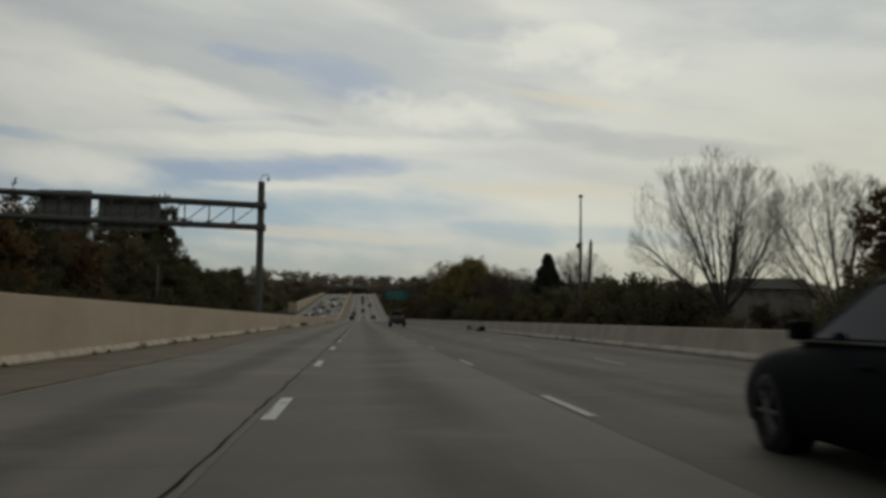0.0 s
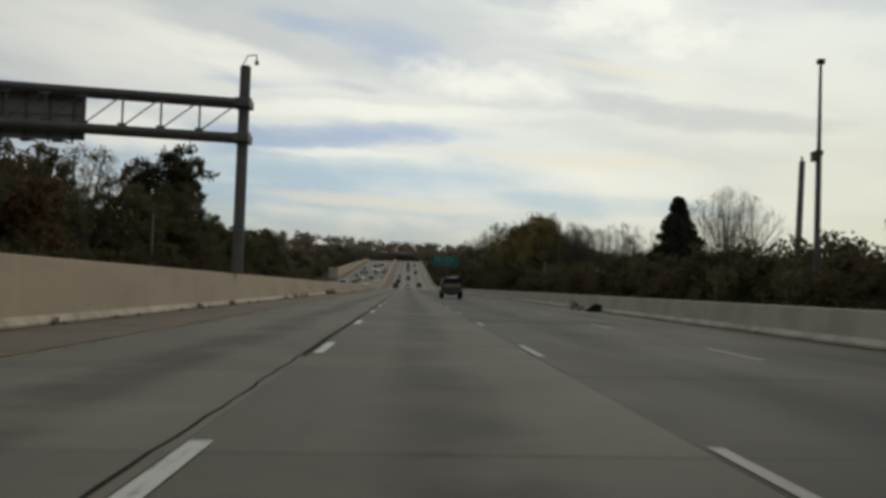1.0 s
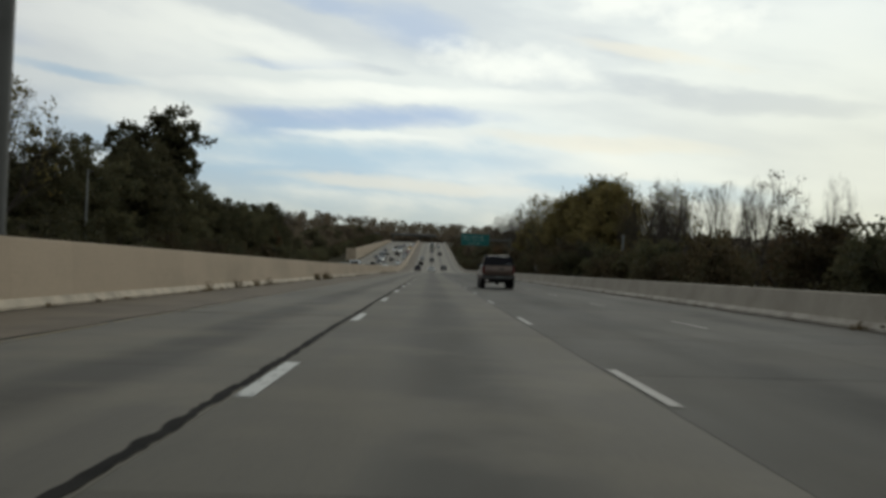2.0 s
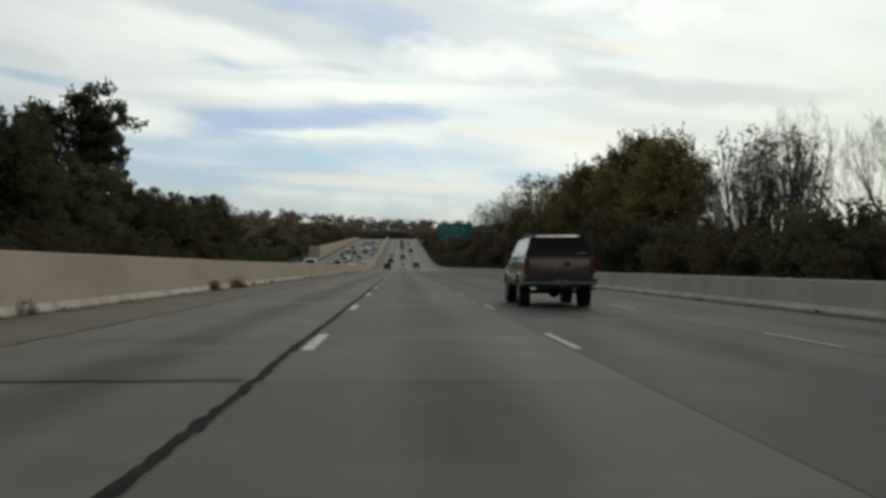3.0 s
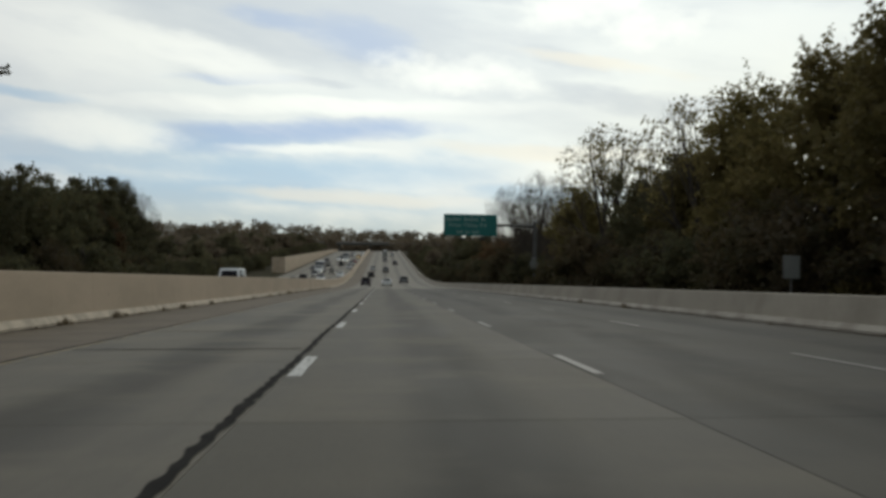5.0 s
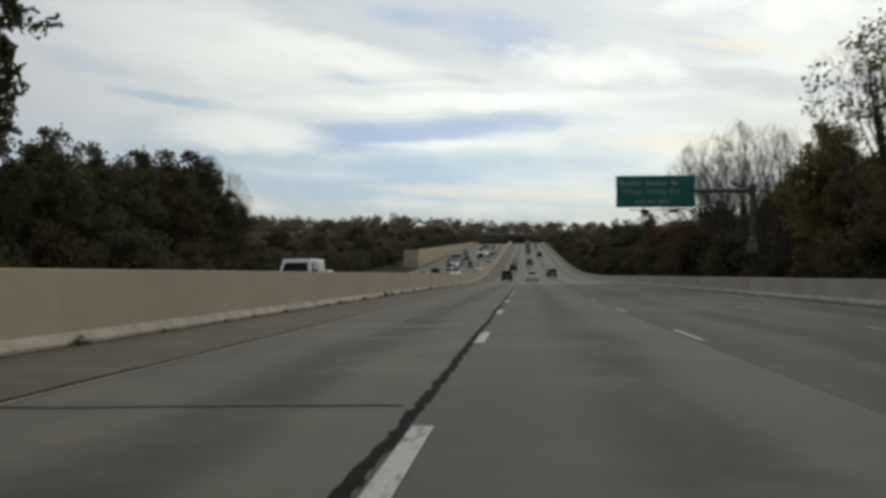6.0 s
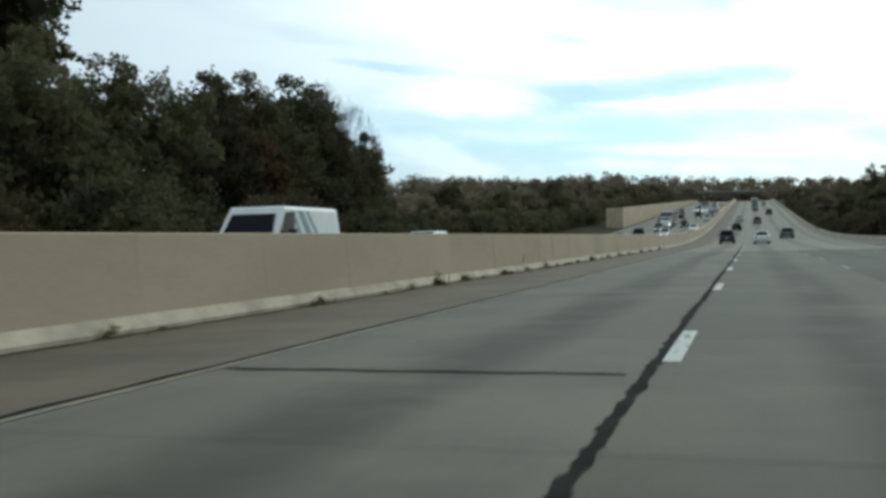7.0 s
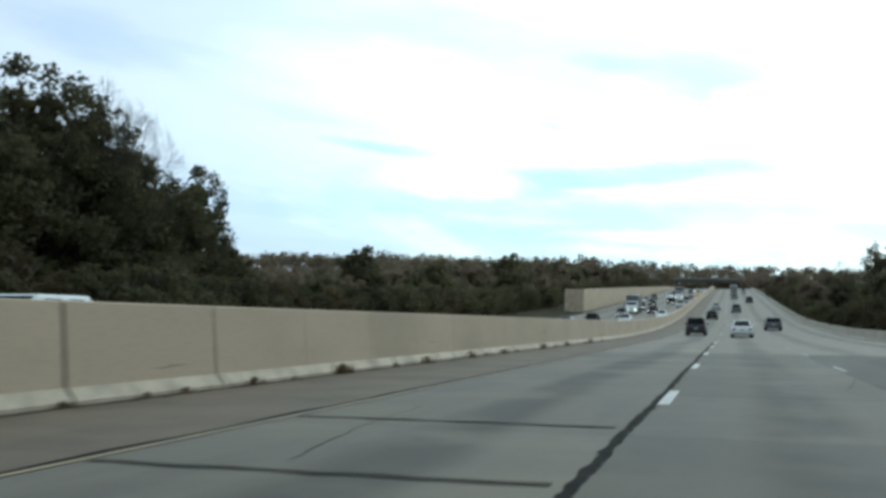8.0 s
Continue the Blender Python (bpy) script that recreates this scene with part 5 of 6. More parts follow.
class Cabin:
    """A car's upper body: a low rectangle and a smaller roof one, with panes laid 6 mm proud of its four faces."""

    def __init__(self, parent, mat, zb, zt, hb, ht, yb0, yb1, yt0, yt1, bevel=0.06):
        bot = [(-hb, yb0, zb), (hb, yb0, zb), (hb, yb1, zb), (-hb, yb1, zb)]
        top = [(-ht, yt0, zt), (ht, yt0, zt), (ht, yt1, zt), (-ht, yt1, zt)]
        bm = bmesh.new()
        vs = [bm.verts.new(p) for p in bot + top]
        for q in ((3, 2, 1, 0), (4, 5, 6, 7), (0, 1, 5, 4), (1, 2, 6, 5), (2, 3, 7, 6), (3, 0, 4, 7)):
            bm.faces.new([vs[i] for i in q])
        es = [e for e in bm.edges if max(v.co.z for v in e.verts) > zb + 0.01]
        bmesh.ops.bevel(bm, geom=es, offset=bevel, segments=3, affect="EDGES", profile=0.6)
        self.ob = part("cabin", bm, mat, parent)
        self.faces = {"rear": (bot[0], bot[1], top[1], top[0]), "right": (bot[1], bot[2], top[2], top[1]), "front": (bot[2], bot[3], top[3], top[2]), "left": (bot[3], bot[0], top[0], top[3])}

    def pane(self, face, u0, u1, v0, v1, mat, name="window", label="", proud=0.006, skew=0.0, slant=0.0):
        a, b, c, d = (Vector(p) for p in self.faces[face])

        def at(u, v):
            return a.lerp(b, u).lerp(d.lerp(c, u), v)

        nrm = (b - a).cross(d - a).normalized()
        bm = bmesh.new()
        ring = [(u0, v0), (u1, v0), (u1 - skew + slant, v1), (u0 + skew + slant, v1)]
        lo = [bm.verts.new(at(u, v) - nrm * 0.02) for u, v in ring]
        hi = [bm.verts.new(at(u, v) + nrm * proud) for u, v in ring]
        bm.faces.new(hi)
        for i in range(4):
            bm.faces.new((lo[i], lo[(i + 1) % 4], hi[(i + 1) % 4], hi[i]))
        ob = part(name, bm, mat, self.ob.parent, label)
        return ob


def wheel(parent, x, y, r, wdt, side, alloy=None):
    """A tyre with tread shoulders and a rim with spokes, set in a dark well."""
    w0 = empty("wheel", pose(x, y, r))
    w0.parent = parent
    bm = bmesh.new()
    ring = [(-wdt / 2, r * 0.62), (-wdt / 2 - 0.01, r * 0.80), (-wdt / 2 + 0.02, r * 0.96), (-wdt / 2 + 0.05, r), (wdt / 2 - 0.05, r), (wdt / 2 - 0.02, r * 0.96), (wdt / 2 + 0.01, r * 0.80), (wdt / 2, r * 0.62)]
    n, k = 28, len(ring)
    vs = [[bm.verts.new((px, pr * math.cos(2 * math.pi * i / n), pr * math.sin(2 * math.pi * i / n))) for px, pr in ring] for i in range(n)]
    for i in range(n):
        for j in range(k - 1):
            bm.faces.new((vs[i][j], vs[i][j + 1], vs[(i + 1) % n][j + 1], vs[(i + 1) % n][j]))
    part("tyre", bm, M_RUBBER, w0, smooth=True)
    bm = rodded((side * (wdt / 2 - 0.06), 0, 0), (side * (wdt / 2 - 0.03), 0, 0), r * 0.63, None, 24)
    rod(bm, (side * (wdt / 2 - 0.05), 0, 0), (side * (wdt / 2 + 0.01), 0, 0), r * 0.16, r * 0.12, 12)
    for i in range(6):
        a = math.pi / 3 * i
        rod(bm, (side * (wdt / 2 - 0.015), 0.1 * r * math.cos(a), 0.1 * r * math.sin(a)), (side * (wdt / 2 - 0.02), 0.6 * r * math.cos(a), 0.6 * r * math.sin(a)), r * 0.08, r * 0.06, 6)
    part("rim", bm, alloy or M_ALLOY, w0)


def wells(parent, hw, ys, r, flare=None, arch=1.17):
    for y in ys:
        for s in (-1, 1):
            part("wheel_well", rodded((s * (hw - 0.25), y, r + 0.02), (s * (hw + 0.004), y, r + 0.02), r * arch, None, 28), M_WELL, parent)
            if flare:
                bm = bmesh.new()
                pts = [math.pi * (0.10 + 0.80 * i / 14) for i in range(15)]
                rings = []
                for a in pts:
                    rings.append([bm.verts.new((s * (hw + ox), y + rr * math.cos(a), r + 0.02 + rr * math.sin(a))) for ox, rr in ((-0.03, r * (arch - 0.03)), (0.055, r * arch), (0.06, r * (arch + 0.05)), (-0.06, r * (arch + 0.20)))])
                for i in range(14):
                    for j in range(3):
                        bm.faces.new((rings[i][j], rings[i][j + 1], rings[i + 1][j + 1], rings[i + 1][j]))
                part("arch_flare", bm, flare, parent)


def lofted(upper, lower, hw, mat, parent, taper=(0.20, 0.12), tuck=0.13, name="body", n=30):
    """A smooth car body from its upper and lower outlines (y, z), narrowing towards both ends."""
    uy, uz = [p[0] for p in upper], [p[1] for p in upper]
    ly, lz = [p[0] for p in lower], [p[1] for p in lower]
    y0, y1 = uy[0], uy[-1]
    bm = bmesh.new()
    rings = []
    for i in range(n + 1):
        t = 0.5 - 0.5 * math.cos(math.pi * i / n)
        y = y0 + (y1 - y0) * t
        zt, zb_ = float(np.interp(y, uy, uz)), float(np.interp(y, ly, lz))
        ww = hw * (1 - taper[0] * max(0.0, 1 - (y1 - y) / 1.0) ** 2.2 - taper[1] * max(0.0, 1 - (y - y0) / 0.7) ** 2.2)
        h = zt - zb_
        half = [(0.0, zb_), (ww * 0.86, zb_), (ww * 0.97, zb_ + 0.06 * h), (ww, zb_ + 0.35 * h), (ww * 0.995, zb_ + 0.62 * h), (ww * (1 - tuck * 0.35), zb_ + 0.86 * h), (ww * (1 - tuck * 0.8), zb_ + 0.97 * h), (ww * (1 - tuck * 1.8), zt), (0.0, zt + 0.012)]
        ring = half + [(-x, z) for x, z in reversed(half[1:-1])]
        rings.append([bm.verts.new((x, y, z)) for x, z in ring])
    k = len(rings[0])
    for a, b in zip(rings, rings[1:]):
        for j in range(k):
            bm.faces.new((a[j], a[(j + 1) % k], b[(j + 1) % k], b[j]))
    bm.faces.new(rings[0])
    bm.faces.new(list(reversed(rings[-1])))
    return part(name, bm, mat, parent, smooth=True)


def big_suv():
    """The tan full-size wagon on raised off-road tyres."""
    c = tagged(empty("suv"), "tan full-size sport wagon with dark glass and raised tyres", "car", "road traffic")
    hw, r = 0.97, 0.39
    upper = [(0.0, 1.30), (0.06, 1.36), (3.35, 1.37), (3.7, 1.31), (4.75, 1.18), (4.93, 1.06), (5.0, 0.9)]
    lower = [(0.0, 0.66), (0.2, 0.58), (0.6, 0.54), (4.7, 0.54), (5.0, 0.62)]
    lofted(upper, lower, hw, P_TAN, c, (0.10, 0.05), 0.07, n=36)
    part("lower_cladding", boxed(-hw - 0.006, hw + 0.006, 0.25, 4.6, 0.56, 0.80, bevel=0.06), P_TAN_LOW, c, "duller lower body sides")
    cab = Cabin(c, P_TAN, 1.34, 1.945, 0.925, 0.73, 0.03, 3.75, 0.36, 2.90, 0.17)
    cab.pane("rear", 0.01, 0.99, 0.05, 0.95, M_GLASS, "rear_window", "very dark tinted rear glass", 0.014, 0.0)
    cab.pane("left", 0.015, 0.995, 0.05, 0.93, M_TRIM, "window_surround", "black window surround", 0.004, 0.012)
    cab.pane("right", 0.005, 0.985, 0.05, 0.93, M_TRIM, "window_surround", "black window surround", 0.004, 0.012)
    for f, spans in (("left", ((0.293, 0.508), (0.514, 0.717), (0.722, 0.93), (0.934, 0.992))), ("right", ((0.008, 0.066), (0.07, 0.27), (0.285, 0.48), (0.495, 0.70)))):
        for u0, u1 in spans:
            cab.pane(f, u0, u1, 0.09, 0.90, M_GLASS if u1 - u0 < 0.1 else M_GLASS_L, "side_window", "", 0.010, 0.0)
    cab.pane("left", 0.035, 0.285, 0.09, 0.84, M_GLASS_L, "side_window", "", 0.010, 0.02)
    cab.pane("right", 0.715, 0.965, 0.09, 0.84, M_GLASS_L, "side_window", "", 0.010, 0.02)
    cab.pane("front", 0.04, 0.96, 0.05, 0.93, M_GLASS_L, "windscreen", "", 0.008)
    part("window_sticker", boxed(0.46, 0.76, 0.075, 0.092, 1.415, 1.465), P_WHITE, c, "white strip sticker in the rear glass")
    for s in (-1, 1):
        part("side_moulding", boxed(s * (hw + 0.008) - 0.014, s * (hw + 0.008) + 0.014, 1.62, 3.62, 0.80, 0.86, bevel=0.01), P_FLARE, c, "pale strip along the doors")
        # thin strip added along the belt edge as its highlight, in the paler paint
        part("belt_strip", boxed(s * (hw - 0.035) - 0.012, s * (hw - 0.035) + 0.012, 0.15, 3.6, 1.318, 1.345, bevel=0.008), P_FLARE, c)
        part("pillar_cover", boxed(s * 0.895 - 0.02, s * 0.895 + 0.02, 0.06, 0.22, 1.36, 1.50, bevel=0.015), M_TRIM, c, "black rear pillar")
    # tailgate
    part("tailgate_gap", boxed(-0.86, 0.86, -0.008, 0.03, 1.335, 1.347), M_TRIM, c)
    part("door_gap", boxed(-0.006, 0.006, -0.004, 0.02, 0.80, 1.33), M_TRIM, c)
    part("tailgate_handle", boxed(0.10, 0.30, -0.03, 0.02, 1.13, 1.22, bevel=0.015), M_TRIM, c, "black recessed handle")
    for s in (-1, 1):
        tl = part("tail_light", boxed(s * 0.885 - 0.075, s * 0.885 + 0.075, -0.012, 0.16, 0.90, 1.34, bevel=0.03), M_TAIL, c, "tall red tail light")
        part("lens_band", boxed(s * 0.875 - 0.05, s * 0.875 + 0.05, -0.017, -0.010, 1.00, 1.05), M_TAN_DULL, tl)
        part("mirror", boxed(s * 1.03 - 0.075, s * 1.03 + 0.075, 3.26, 3.38, 1.33, 1.47, bevel=0.03), M_TRIM, c)
        part("door_handle", boxed(s * (hw + 0.01) - 0.015, s * (hw + 0.01) + 0.015, 2.15, 2.36, 1.17, 1.22, bevel=0.008), M_TRIM, c)
        part("door_gap", boxed(s * (hw - 0.012) - 0.004, s * (hw - 0.012) + 0.004, 2.06, 2.075, 0.82, 1.33), M_TRIM, c)
        part("door_gap", boxed(s * (hw - 0.012) - 0.004, s * (hw - 0.012) + 0.004, 3.30, 3.315, 0.82, 1.33), M_TRIM, c)
        part("roof_rail", rodded((s * 0.66, 0.6, 1.99), (s * 0.66, 2.6, 1.99), 0.018, None, 8), M_TRIM, c)
        for y in (0.62, 1.6, 2.58):
            part("rail_foot", boxed(s * 0.66 - 0.02, s * 0.66 + 0.02, y - 0.04, y + 0.04, 1.92, 1.985), M_TRIM, c)
        part("headlight", boxed(s * 0.76 - 0.18, s * 0.76 + 0.18, 4.93, 5.01, 0.92, 1.10, bevel=0.02), M_PLATE, c)
    for y in (0.9, 1.5, 2.2):
        part("rack_bar", boxed(-0.66, 0.66, y - 0.02, y + 0.02, 1.985, 2.01), M_TRIM, c)
    bp = part("rear_bumper", boxed(-0.99, 0.99, -0.15, 0.06, 0.60, 0.70, bevel=0.03), M_CHROME, c, "dull chrome step bumper")
    part("bumper_pad", boxed(-1.0, 1.0, -0.157, 0.03, 0.702, 0.775, bevel=0.02), M_TRIM, bp, "black step pad")
    part("number_plate", boxed(-0.16, 0.20, -0.170, -0.160, 0.61, 0.73), M_SIGNBACK, bp, "dull plate with a dark bar")
    part("plate_bar", boxed(-0.10, 0.14, -0.176, -0.169, 0.65, 0.69), M_BAR, bp)
    part("front_bumper", boxed(-0.98, 0.98, 4.95, 5.1, 0.58, 0.80, bevel=0.04), M_CHROME, c)
    part("hitch", boxed(-0.05, 0.05, -0.20, 0.1, 0.52, 0.60, bevel=0.01), M_TRIM, c)
    part("tow_bar", boxed(-0.6, 0.6, 0.02, 0.10, 0.50, 0.57, bevel=0.01), M_TRIM, c)
    part("exhaust", rodded((0.82, 0.6, 0.50), (0.93, -0.12, 0.50), 0.035, None, 10), M_CHROME, c, "tail pipe")
    bm = rodded((-0.75, 1.12, r), (0.75, 1.12, r), 0.05, None, 10)
    bmesh.ops.create_uvsphere(bm, u_segments=12, v_segments=8, radius=0.16, matrix=Matrix.Translation((0, 1.1, r)))
    part("rear_axle", bm, M_TRIM, c)
    part("fuel_tank", boxed(-0.5, 0.4, 0.25, 0.85, 0.42, 0.58, bevel=0.04), M_TRIM, c)
    for s in (-1, 1):
        part("shock_absorber", rodded((s * 0.5, 1.1, 0.40), (s * 0.42, 1.0, 0.62), 0.03, None, 8), M_TRIM, c)
    wells(c, hw, (1.15, 4.12), r, P_FLARE, 1.27)
    for y in (1.15, 4.12):
        for s in (-1, 1):
            wheel(c, s * (hw - 0.10), y, r, 0.27, s)
    return c


def sedan(name, mat, label, L=4.7, hw=0.9, roof=1.45, belt=0.92, lights=False, kind="sedan", side=None, sill=0.23):
    """A saloon, hatchback or small wagon."""
    c = tagged(empty(name), label, "car", "road traffic")
    tall = kind != "sedan"
    upper = [(0.0, 0.62), (0.05, belt - 0.08), (0.2, belt + 0.03), (L * 0.62, belt + 0.02), (L * 0.78, belt - 0.04), (L * 0.9, belt - 0.13), (L - 0.12, belt - 0.25), (L - 0.03, 0.58), (L, 0.52)]
    lower = [(0.0, 0.46), (0.08, 0.34), (0.4, sill), (L - 0.5, sill), (L - 0.12, sill + 0.03), (L, 0.36)]
    lofted(upper, lower, hw, mat, c)
    if tall:
        cab = Cabin(c, mat, belt - 0.02, roof, hw - 0.06, hw - 0.22, 0.10, L * 0.72, 0.42, L * 0.55, 0.09)
    else:
        cab = Cabin(c, mat, belt - 0.02, roof, hw - 0.08, hw - 0.27, 0.45, L * 0.74, 1.25, L * 0.52, 0.09)
    cab.pane("rear", 0.07, 0.93, 0.10, 0.90, M_GLASS, "rear_window", "", 0.008, 0.03)
    cab.pane("front", 0.06, 0.94, 0.08, 0.92, M_GLASS, "windscreen", "", 0.008, 0.02)
    for f in ("left", "right"):
        cab.pane(f, 0.10, 0.49, 0.10, 0.84, side or M_GLASS_L, "side_window", "", 0.008, 0.06)
        cab.pane(f, 0.52, 0.90, 0.10, 0.84, side or M_GLASS_L, "side_window", "", 0.008, 0.06)
        s = -1 if f == "left" else 1
        part("mirror", boxed(s * (hw + 0.07) - 0.09, s * (hw + 0.07) + 0.09, L * 0.62, L * 0.62 + 0.12, belt + 0.02, belt + 0.17, bevel=0.03), mat, c)
        part("belt_trim", boxed(s * (hw - 0.075) - 0.012, s * (hw - 0.075) + 0.012, L * 0.16, L * 0.70, belt + 0.0, belt + 0.018), M_CHROME, c)
        part("door_handle", boxed(s * (hw - 0.01) - 0.02, s * (hw - 0.01) + 0.02, L * 0.45, L * 0.45 + 0.17, belt - 0.17, belt - 0.14, bevel=0.008), mat, c)
        part("tail_light", boxed(s * (hw - 0.26) - 0.12, s * (hw - 0.26) + 0.12, -0.012, 0.12, 0.62, 0.78, bevel=0.02), M_TAIL, c, "red tail light")
        part("headlight", boxed(s * hw * 0.60 - 0.12, s * hw * 0.60 + 0.12, L - 0.20, L - 0.012, 0.50, 0.62, bevel=0.02), M_HEAD if lights else M_PLATE, c, "lit headlight" if lights else "")
    part("rear_bumper", boxed(-hw + 0.06, hw - 0.06, -0.05, 0.15, 0.34, 0.56, bevel=0.04), mat, c)
    part("front_grille", boxed(-0.42, 0.42, L - 0.05, L + 0.008, 0.38, 0.50, bevel=0.02), M_TRIM, c)
    part("number_plate", boxed(-0.17, 0.17, -0.012, 0.02, 0.60, 0.72), M_PLATE, c)
    part("plate_bar", boxed(-0.11, 0.11, -0.016, -0.011, 0.635, 0.685), M_BAR, c)
    wells(c, hw - 0.035, (0.95, L - 0.92), 0.33)
    for y in (0.95, L - 0.92):
        for s in (-1, 1):
            wheel(c, s * (hw - 0.10), y, 0.33, 0.21, s, M_CHROME if side else None)
    return c


def van():
    c = tagged(empty("van"), "white full-size panel van with blue-grey stripes", "van")
    hw = 1.0
    prof = [(0.02, 0.40), (0.0, 1.2), (3.6, 1.2), (4.6, 1.14), (5.22, 0.98), (5.3, 0.7), (5.28, 0.36), (0.3, 0.34)]
    side_shape(prof, hw, P_WHITE, c, tuck=0.05)
    cab = Cabin(c, P_WHITE, 1.18, 2.25, 0.96, 0.84, 0.02, 4.55, 0.10, 3.75, 0.10)
    cab.pane("front", 0.08, 0.92, 0.05, 0.80, M_GLASS, "windscreen", "dark windscreen", 0.008, 0.03)
    cab.pane("rear", 0.08, 0.47, 0.25, 0.85, M_GLASS, "rear_window")
    cab.pane("rear", 0.53, 0.92, 0.25, 0.85, M_GLASS, "rear_window")
    cab.pane("left", 0.02, 0.23, 0.10, 0.84, M_GLASS, "side_window", "", 0.008, 0.02)
    cab.pane("right", 0.80, 0.97, 0.10, 0.84, M_GLASS, "side_window", "", 0.008, 0.02)
    for f, us in (("left", (0.34, 0.46, 0.60)), ("right", (0.40, 0.54, 0.66))):
        for i, u in enumerate(us):
            cab.pane(f, u, u + (0.05, 0.09, 0.05)[i], 0.12, 0.88, material("stripe_blue_grey", (0.22, 0.32, 0.40), 0.5, bump=0), "stripe", "blue-grey slanting stripe", 0.005, 0.0, 0.22 if f == "right" else -0.22)
    for s in (-1, 1):
        part("mirror", boxed(s * 1.14 - 0.11, s * 1.14 + 0.11, 3.75, 3.95, 1.28, 1.62, bevel=0.04), M_TRIM, c, "large black mirror")
        part("headlight", boxed(s * 0.74 - 0.17, s * 0.74 + 0.17, 5.20, 5.30, 0.72, 0.92, bevel=0.02), M_PLATE, c)
        part("tail_light", boxed(s * 0.93 - 0.05, s * 0.93 + 0.05, -0.02, 0.06, 0.8, 1.15, bevel=0.01), M_TAIL, c)
    part("front_grille", boxed(-0.5, 0.5, 5.24, 5.31, 0.60, 0.92, bevel=0.02), M_TRIM, c)
    part("front_bumper", boxed(-0.98, 0.98, 5.2, 5.40, 0.38, 0.58, bevel=0.04), M_TRIM, c)
    wells(c, hw - 0.01, (1.0, 4.35), 0.36)
    for y in (1.0, 4.35):
        for s in (-1, 1):
            wheel(c, s * (hw - 0.11), y, 0.36, 0.23, s)
    return c


def truck(mat, label, L=9.0, cargo=3.4):
    """A lorry with a box body."""
    c = tagged(empty("truck"), label, "truck")
    body = part("cargo_box", boxed(-1.2, 1.2, 0.0, L - 2.6, 1.0, cargo, bevel=0.05), mat, c)
    part("rear_door", boxed(-1.1, 1.1, -0.03, 0.0, 1.1, cargo - 0.12, bevel=0.01), M_SIGNBACK, body)
    part("frame", boxed(-0.5, 0.5, 0.2, L - 0.3, 0.7, 1.0), M_TRIM, c)
    prof = [(L - 2.5, 0.6), (L - 2.5, 2.5), (L - 1.0, 2.5), (L - 0.45, 1.6), (L, 1.35), (L, 0.5)]
    side_shape(prof, 1.1, P_WHITE if mat is not P_WHITE else P_GREY, c, "cab", 0.08, 0.05)
    part("windscreen", boxed(-0.95, 0.95, L - 0.72, L - 0.6, 1.65, 2.3, bevel=0.02), M_GLASS, c)
    part("rear_bumper", boxed(-1.1, 1.1, -0.05, 0.05, 0.55, 0.7), M_TRIM, c)
    for s in (-1, 1):
        part("tail_light", boxed(s * 0.95 - 0.12, s * 0.95 + 0.12, -0.06, 0.0, 0.75, 0.9), M_TAIL, c)
        part("headlight", boxed(s * 0.8 - 0.15, s * 0.8 + 0.15, L - 0.02, L + 0.03, 0.8, 1.0), M_HEAD, c, "lit headlight")
    for y in (1.2, 2.3, L - 1.1):
        for s in (-1, 1):
            wheel(c, s * 1.02, y, 0.48, 0.28, s)
    return c


def pitch_at(y):
    return math.degrees(math.atan((rise(y + 3) - rise(y - 3)) / 6))


def stand(ob, x, y, turn=0):
    """Sets a vehicle on the road at its rear end (or its front, when turned round)."""
    ob.matrix_basis = pose(x, y, road_z(x, y) + 0.006, pitch_at(y) if turn == 0 else -pitch_at(y), math.degrees(math.atan(-CROSS)) * (1 if turn == 0 else -1), 0)
    if turn:
        ob.matrix_basis = pose(x, y, road_z(x, y) + 0.006, 0, 0, 180) @ pose(0, 0, 0, -pitch_at(y), math.degrees(math.atan(CROSS)), 0)
    return ob


stand(big_suv(), 4.55, 120.5)
stand(sedan("car", P_BLACK, "glossy black saloon with chrome window line", 4.8, 0.92, 1.43, 0.93, side=M_GLASS_D, sill=0.16), 4.36, 2.72)
white = sedan("car", P_WHITE, "white saloon in the second lane from the median", 4.6, 0.9, 1.46, 0.92)
stand(white, 0.85, 338)
plum = sedan("car", P_NAVY, "dark plum small sport wagon in the fast lane", 4.5, 0.92, 1.66, 1.0, kind="wagon")
stand(plum, -3.1, 344)
stand(van(), -13.35, 248.4, 1)
stand(sedan("car", P_WHITE, "white sport wagon on the opposite carriageway", 4.7, 0.93, 1.78, 1.05, kind="wagon"), -17.9, 275.5, 1)

# traffic far ahead on both carriageways
AHEAD = ((P_GREY, "wagon", 1.0, 455), (P_SILVER, "sedan", -3.0, 470), (P_NAVY, "wagon", 4.6, 520), (P_GREY, "sedan", 1.0, 560), (P_BLACK, "sedan", -3.0, 420), (P_SILVER, "wagon", 4.6, 640))
for mat, kind, x, y in AHEAD:
    stand(sedan("car", mat, {P_GREY: "dark grey", P_SILVER: "silver", P_NAVY: "dark plum", P_BLACK: "black"}[mat] + " car climbing the far slope", 4.6, 0.9, 1.7 if kind == "wagon" else 1.46, 1.0 if kind == "wagon" else 0.92, kind=kind), x, y)
stand(sedan("car", P_GREY, "dark grey low estate car in the slow lane", 4.9, 0.95, 1.5, 0.95, kind="wagon"), 4.7, 372)
stand(truck(P_WHITE, "white box lorry far ahead", 9.0, 3.5), 1.0, 610)
